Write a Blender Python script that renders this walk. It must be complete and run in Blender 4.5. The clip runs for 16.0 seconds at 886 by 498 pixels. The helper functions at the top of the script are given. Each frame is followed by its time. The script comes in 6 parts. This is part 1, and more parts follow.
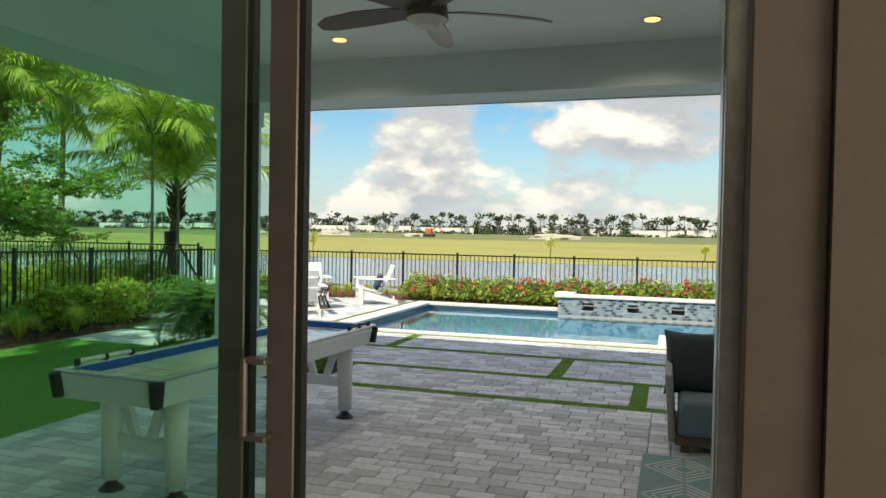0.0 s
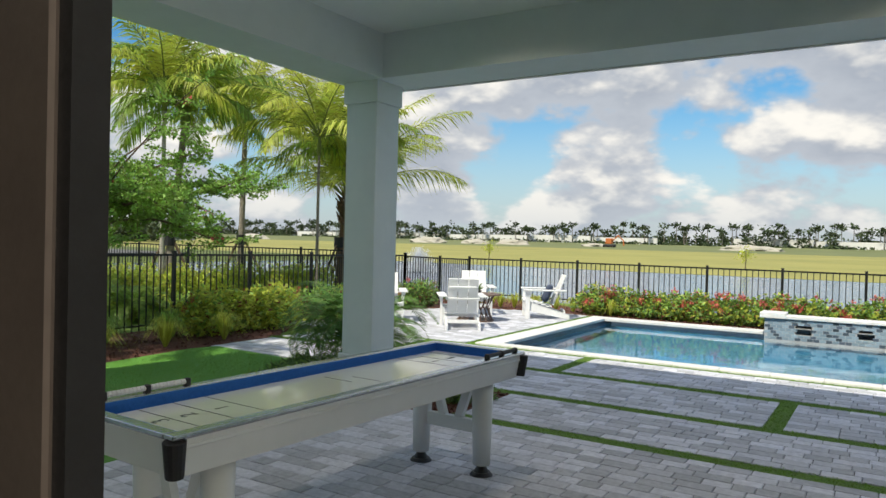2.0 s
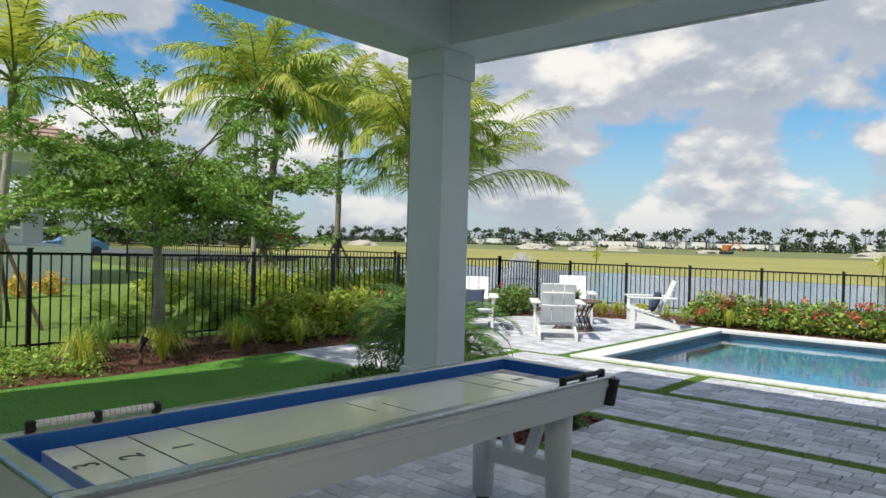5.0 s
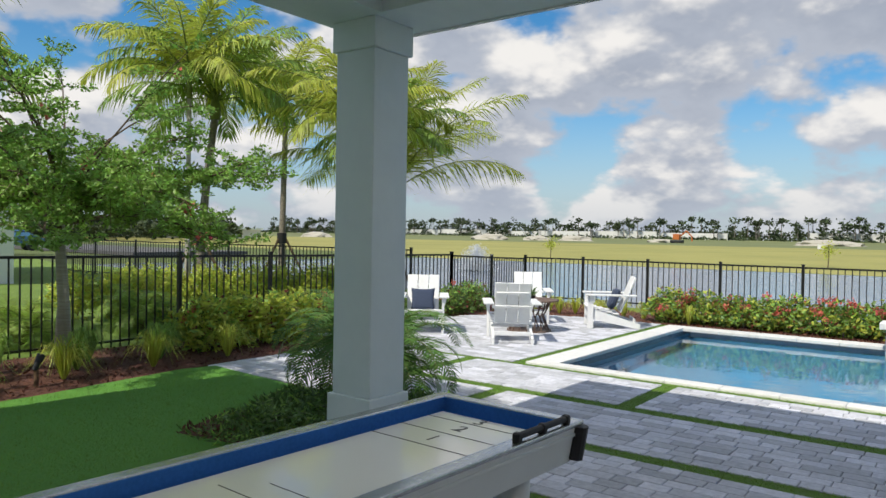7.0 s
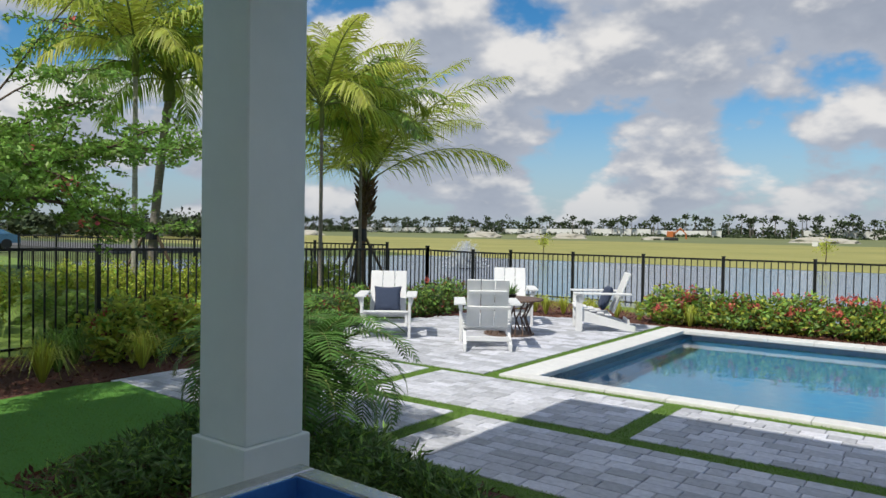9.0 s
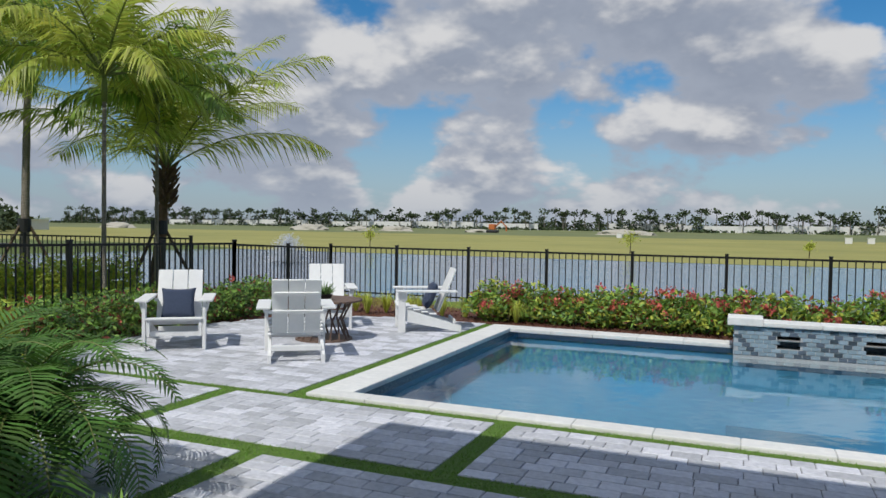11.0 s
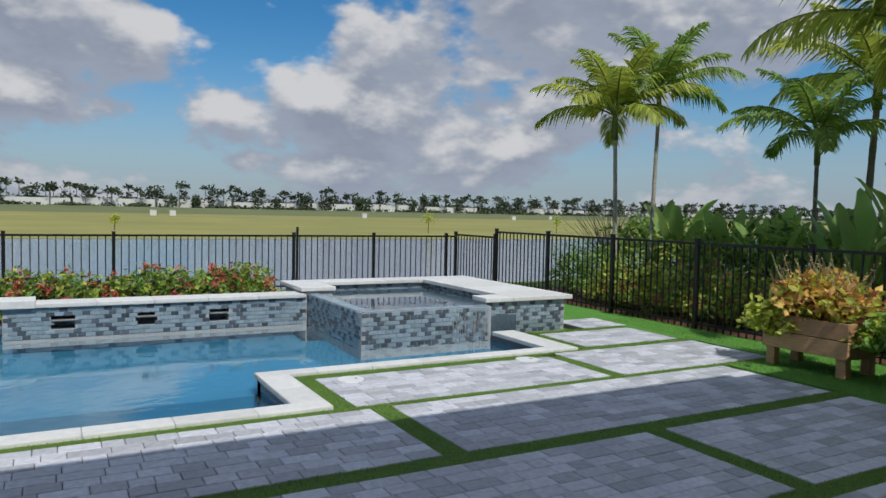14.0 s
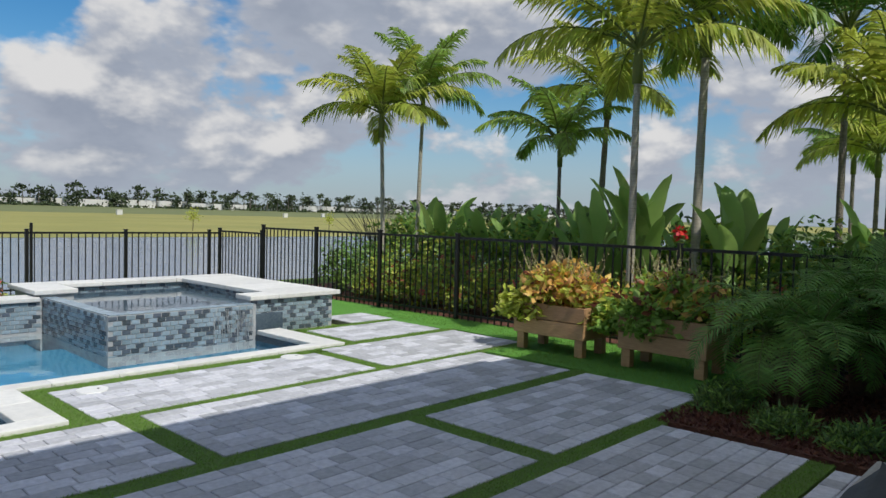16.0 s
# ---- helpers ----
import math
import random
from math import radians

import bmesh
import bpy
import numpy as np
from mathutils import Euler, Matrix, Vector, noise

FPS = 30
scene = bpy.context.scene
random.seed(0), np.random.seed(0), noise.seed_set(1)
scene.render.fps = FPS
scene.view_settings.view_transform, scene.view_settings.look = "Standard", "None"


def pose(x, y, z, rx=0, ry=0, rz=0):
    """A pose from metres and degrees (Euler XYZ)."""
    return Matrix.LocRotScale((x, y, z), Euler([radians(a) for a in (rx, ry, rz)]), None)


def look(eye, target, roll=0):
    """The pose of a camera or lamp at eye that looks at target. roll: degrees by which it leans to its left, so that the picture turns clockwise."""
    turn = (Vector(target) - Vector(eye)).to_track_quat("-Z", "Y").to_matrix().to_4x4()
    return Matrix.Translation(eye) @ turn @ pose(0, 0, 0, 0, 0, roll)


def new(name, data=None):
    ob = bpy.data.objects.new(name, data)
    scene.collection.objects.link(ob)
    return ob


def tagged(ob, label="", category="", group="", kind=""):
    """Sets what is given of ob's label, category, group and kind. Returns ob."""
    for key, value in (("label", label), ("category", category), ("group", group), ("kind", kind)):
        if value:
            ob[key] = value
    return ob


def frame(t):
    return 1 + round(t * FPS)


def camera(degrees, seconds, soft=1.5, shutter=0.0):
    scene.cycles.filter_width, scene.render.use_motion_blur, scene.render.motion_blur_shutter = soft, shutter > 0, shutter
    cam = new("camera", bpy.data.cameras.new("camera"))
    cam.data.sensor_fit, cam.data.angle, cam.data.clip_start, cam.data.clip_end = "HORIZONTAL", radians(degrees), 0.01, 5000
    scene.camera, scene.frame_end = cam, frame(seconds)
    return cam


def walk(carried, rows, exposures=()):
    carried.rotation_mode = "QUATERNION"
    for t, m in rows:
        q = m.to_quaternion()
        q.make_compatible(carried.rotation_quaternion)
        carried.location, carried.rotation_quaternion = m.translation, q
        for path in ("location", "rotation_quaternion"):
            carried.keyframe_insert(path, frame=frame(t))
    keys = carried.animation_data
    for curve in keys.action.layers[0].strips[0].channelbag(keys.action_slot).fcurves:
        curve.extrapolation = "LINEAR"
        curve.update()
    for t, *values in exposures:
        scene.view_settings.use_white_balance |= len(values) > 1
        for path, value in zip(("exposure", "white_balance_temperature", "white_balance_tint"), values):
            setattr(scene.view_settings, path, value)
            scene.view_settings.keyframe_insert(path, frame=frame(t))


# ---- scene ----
cam = camera(63.6, 16.0)
PATH = [
    (0, (3.846, -10.831, 1.639), (3.235, -8.927, 1.595), 1.0),
    (0.5, (3.76, -10.387, 1.617), (3.081, -8.506, 1.572), 1.1),
    (1, (3.611, -9.992, 1.577), (2.826, -8.153, 1.535), 1.1),
    (1.5, (3.477, -9.633, 1.544), (2.557, -7.858, 1.509), 1.2),
    (2, (3.399, -9.294, 1.561), (2.338, -7.599, 1.534), 1.4),
    (2.5, (3.27, -9.057, 1.561), (2.09, -7.442, 1.539), 1.4),
    (3, (3.14, -8.79, 1.521), (1.882, -7.235, 1.505), 1.5),
    (3.5, (3.144, -8.606, 1.418), (1.841, -7.09, 1.406), 1.6),
    (6, (2.927, -8.065, 1.522), (1.64, -6.535, 1.503), 1.0),
    (6.5, (2.832, -7.848, 1.538), (1.595, -6.277, 1.508), 1.0),
    (7, (2.607, -7.574, 1.57), (1.403, -5.977, 1.531), 1.0),
    (7.5, (2.352, -7.239, 1.58), (1.159, -5.634, 1.536), 1.0),
    (8, (2.256, -6.893, 1.543), (1.053, -5.295, 1.5), 0.9),
    (10.3, (1.675, -5.316, 1.427), (0.616, -3.621, 1.374), 1.0),
    (10.5, (1.636, -5.221, 1.447), (0.638, -3.489, 1.392), 1.1),
    (11, (1.604, -5.132, 1.464), (0.829, -3.289, 1.407), 0.9),
    (11.5, (1.621, -5.134, 1.468), (1.151, -3.191, 1.406), 0.8),
    (12, (1.721, -5.165, 1.488), (1.591, -3.171, 1.415), 0.6),
    (12.5, (1.779, -5.173, 1.477), (1.974, -3.184, 1.396), 0.7),
    (13, (1.853, -5.175, 1.483), (2.331, -3.235, 1.394), 0.7),
    (13.5, (1.994, -5.152, 1.5), (2.728, -3.294, 1.403), 1.0),
    (14, (2.038, -5.099, 1.536), (2.998, -3.347, 1.435), 1.2),
    (14.5, (2.064, -5.067, 1.532), (3.209, -3.43, 1.43), 1.2),
    (15, (2.129, -5.071, 1.519), (3.4, -3.53, 1.418), 1.4),
    (15.5, (2.145, -5.089, 1.517), (3.504, -3.624, 1.419), 1.4),
    (16, (2.142, -5.104, 1.506), (3.598, -3.735, 1.413), 1.5),
]
walk(cam, [(t, look(eye, target, roll)) for t, eye, target, roll in PATH],
     exposures=[(0, 0.95, 7900, 4), (1, 0.85, 7700, 4), (2, 0.75, 7200, 6), (3.5, 0.7, 7000, 7), (7, 0.6, 6900, 8), (10.5, 0.25, 6600, 8), (12.5, 0.05, 6400, 9), (14.5, 0.1, 6500, 8), (16, 0.28, 6650, 8)])

# ---- light ----
SUN_UP, SUN_SIDE = 53.5, (-0.085, -0.73)
wd = bpy.data.worlds.new("world")
scene.world = wd
wd.use_nodes = True
wn, wl = wd.node_tree.nodes, wd.node_tree.links


def wnode(kind, **kw):
    n = wn.new(kind)
    for k, v in kw.items():
        if k == "operation":
            n.operation = v
        elif k == "blend_type":
            n.blend_type = v
        else:
            n.inputs[k].default_value = v
    return n


def wmath(op, a, b=0.0, clamp=False):
    n = wn.new("ShaderNodeMath")
    n.operation, n.use_clamp = op, clamp
    for i, v in enumerate((a, b)):
        if isinstance(v, (int, float)):
            n.inputs[i].default_value = v
        else:
            wl.new(v, n.inputs[i])
    return n.outputs[0]


def wramp(v, a, b, lo=0.0, hi=1.0):
    n = wn.new("ShaderNodeMapRange")
    n.interpolation_type = "SMOOTHSTEP"
    wl.new(v, n.inputs[0])
    for i, k in enumerate((a, b, lo, hi)):
        n.inputs[i + 1].default_value = k
    return n.outputs[0]


def wmix(f, a, b):
    n = wn.new("ShaderNodeMix")
    n.data_type = "RGBA"
    if isinstance(f, (int, float)):
        n.inputs[0].default_value = f
    else:
        wl.new(f, n.inputs[0])
    for i, v in ((6, a), (7, b)):
        if isinstance(v, tuple):
            n.inputs[i].default_value = v
        else:
            wl.new(v, n.inputs[i])
    return n.outputs[2]


sky = wn.new("ShaderNodeTexSky")
sky.sky_type, sky.sun_disc = "NISHITA", False
sky.sun_elevation, sky.sun_rotation = radians(SUN_UP), math.atan2(SUN_SIDE[0], SUN_SIDE[1])
sky.air_density, sky.dust_density, sky.ozone_density = 1.0, 0.4, 2.5
tc = wn.new("ShaderNodeTexCoord")
sep = wn.new("ShaderNodeSeparateXYZ")
wl.new(tc.outputs["Generated"], sep.inputs[0])
X, Y, Z = sep.outputs
az = wmath("MULTIPLY", wmath("ARCTAN2", X, Y), 57.2958)
el = wmath("MULTIPLY", wmath("ARCSINE", Z), 57.2958)

# cloud cover, seen as a layer overhead: (right of the lake's axis, up, half width, half height, weight)
BANKS = [(-16, 15, 13, 6, 0.10), (-33, 12, 14, 6, 0.10), (14, 21, 11, 5, -0.24), (10, 12, 3.5, 4, -0.12), (24, 10, 7, 5, 0.14),
         (36, 17, 10, 6, 0.12), (-2, 8, 7, 2.4, 0.10), (-14, 7, 3, 3, -0.11), (-20, 7, 3, 3.5, 0.08), (-27, 6, 3.4, 3.4, -0.12),
         (5, 6.5, 4, 2.2, -0.09), (-45, 9, 10, 4, 0.05), (42, 5, 8, 3, -0.05), (-10, 20, 8, 4, 0.08), (52, 14, 9, 8, 0.04),
         (-33, 7, 3, 3, 0.09), (30, 16, 2, 3, -0.10)]


def cover(lift):
    """How thick the cloud is in a direction raised by lift degrees."""
    e = wmath("ADD", el, lift)
    up = wmath("SINE", wmath("MULTIPLY", wmath("MAXIMUM", e, 0.0), 0.0174533))
    vec = wn.new("ShaderNodeCombineXYZ")
    for i, (c, k) in enumerate(((X, 1.9), (Y, 1.9), (up, 3.3))):
        wl.new(wmath("MULTIPLY", wmath("DIVIDE", c, wmath("ADD", up, 1.1)), k), vec.inputs[i])
    n1 = wn.new("ShaderNodeTexNoise")
    n1.inputs["Scale"].default_value, n1.inputs["Detail"].default_value = 2.3, 10
    n1.inputs["Roughness"].default_value, n1.inputs["Distortion"].default_value = 0.55, 0.15
    wl.new(vec.outputs[0], n1.inputs["Vector"])
    puff = wn.new("ShaderNodeTexVoronoi")
    puff.feature = "SMOOTH_F1"
    for k, v in (("Scale", 4.6), ("Detail", 4.0), ("Roughness", 0.55), ("Smoothness", 0.6)):
        puff.inputs[k].default_value = v
    wl.new(vec.outputs[0], puff.inputs["Vector"])
    total = wmath("ADD", n1.outputs[0], wmath("MULTIPLY", wmath("SUBTRACT", 0.42, puff.outputs["Distance"]), 0.28))
    for a, b, sa, sb, w in BANKS:
        u = wmath("DIVIDE", wmath("SUBTRACT", az, a), sa)
        v = wmath("DIVIDE", wmath("SUBTRACT", e, b), sb)
        g = wmath("EXPONENT", wmath("MULTIPLY", wmath("ADD", wmath("MULTIPLY", u, u), wmath("MULTIPLY", v, v)), -1.0))
        total = wmath("ADD", total, wmath("MULTIPLY", g, w * 1.15))
    return total


c0, c1 = cover(0.0), cover(2.2)
mask = wramp(c0, 0.25, 0.37)
lit = wramp(wmath("SUBTRACT", c0, c1), -0.05, 0.17)
thick = wramp(c0, 0.33, 0.54)
white = (5.9, 5.9, 6.1, 1)
grey = (3.05, 3.4, 4.2, 1)
deep = (2.45, 2.8, 3.6, 1)
body = wmix(lit, wmix(thick, grey, deep), white)
haze = wramp(el, -1.0, 6.0, 0.4, 1.0)
body = wmix(haze, (2.9, 3.35, 4.1, 1), body)
sat = wn.new("ShaderNodeHueSaturation")
sat.inputs["Saturation"].default_value, sat.inputs["Value"].default_value = 1.45, 0.9
wl.new(sky.outputs[0], sat.inputs["Color"])
blue = wmix(wramp(el, 0.0, 12.0, 0.25, 0.95), (2.1, 2.9, 4.2, 1), sat.outputs[0])
air = wmix(mask, blue, body)
bg = wn.new("ShaderNodeBackground")
bg.inputs["Strength"].default_value = 0.098
wl.new(air, bg.inputs["Color"])
out = next(n for n in wn if n.type == "OUTPUT_WORLD")
wl.new(bg.outputs[0], out.inputs[0])

sun = new("sun", bpy.data.lights.new("sun", "SUN"))
sun.data.energy, sun.data.angle, sun.data.color = 2.9, radians(0.5), (1.0, 0.955, 0.88)
sun.matrix_basis = look((SUN_SIDE[0] * 30, SUN_SIDE[1] * 30, 30), (0, 0, 0))

# ---- materials ----


def mat(name, c1, c2=None, scale=6.0, rough=0.6, metal=0.0, bump=0.15, fine=80.0, vary=0.0, island=0.0, through_light=0.0,
        stain=0.15, rough_vary=0.1, spec=0.5, bump_dist=0.004, stretch=(1, 1, 1), coat=0.0):
    """A surface with grain, stains and relief. vary: by object; island: by loose piece."""
    m = bpy.data.materials.new(name)
    m.use_nodes = True
    n, l = m.node_tree.nodes, m.node_tree.links
    b = n["Principled BSDF"]
    c2 = c2 or tuple(v * 0.72 for v in c1)
    pos = n.new("ShaderNodeNewGeometry")
    mp = n.new("ShaderNodeMapping")
    mp.inputs["Scale"].default_value = stretch
    l.new(pos.outputs["Position"], mp.inputs[0])

    def tex(s, detail, ro=0.6):
        t = n.new("ShaderNodeTexNoise")
        t.inputs["Scale"].default_value, t.inputs["Detail"].default_value, t.inputs["Roughness"].default_value = s, detail, ro
        l.new(mp.outputs[0], t.inputs["Vector"])
        return t.outputs[0]

    def rng(v, a, b2, lo, hi):
        t = n.new("ShaderNodeMapRange")
        for i, k in enumerate((a, b2, lo, hi)):
            t.inputs[i + 1].default_value = k
        l.new(v, t.inputs[0])
        return t.outputs[0]

    def mixed(f, a, b2, kind="MIX"):
        t = n.new("ShaderNodeMix")
        t.data_type, t.blend_type = "RGBA", kind
        for i, v in ((0, f), (6, a), (7, b2)):
            if isinstance(v, (tuple, float, int)):
                t.inputs[i].default_value = (*v, 1) if isinstance(v, tuple) and len(v) == 3 else v
            else:
                l.new(v, t.inputs[i])
        return t.outputs[2]

    g = tex(scale, 6)
    col = mixed(rng(g, 0.3, 0.7, 0, 1), c1, c2)
    if stain:
        col = mixed(rng(tex(scale * 0.13, 4), 0.35, 0.7, 0, stain), col, tuple(v * 0.45 for v in c1))
    for amount, src in ((vary, ("ShaderNodeObjectInfo", "Random")), (island, ("ShaderNodeNewGeometry", "Random Per Island"))):
        if amount:
            r = n.new(src[0])
            h = n.new("ShaderNodeHueSaturation")
            l.new(rng(r.outputs[src[1]], 0, 1, 1 - amount, 1 + amount), h.inputs["Value"])
            l.new(rng(r.outputs[src[1]], 0, 1, 0.5 - amount * 0.03, 0.5 + amount * 0.03), h.inputs["Hue"])
            l.new(col, h.inputs["Color"])
            col = h.outputs[0]
    l.new(col, b.inputs["Base Color"])
    f = tex(fine, 3)
    l.new(rng(f, 0.2, 0.8, max(0.02, rough - rough_vary), min(1, rough + rough_vary)), b.inputs["Roughness"])
    b.inputs["Metallic"].default_value = metal
    b.inputs["Specular IOR Level"].default_value = spec
    b.inputs["Coat Weight"].default_value = coat
    if bump:
        bp = n.new("ShaderNodeBump")
        bp.inputs["Strength"].default_value, bp.inputs["Distance"].default_value = bump, bump_dist
        l.new(f, bp.inputs["Height"])
        l.new(bp.outputs[0], b.inputs["Normal"])
    if through_light:
        tr = n.new("ShaderNodeBsdfTranslucent")
        l.new(col, tr.inputs[0])
        mx = n.new("ShaderNodeMixShader")
        mx.inputs[0].default_value = through_light
        l.new(b.outputs[0], mx.inputs[1])
        l.new(tr.outputs[0], mx.inputs[2])
        l.new(mx.outputs[0], n["Material Output"].inputs[0])
    return m


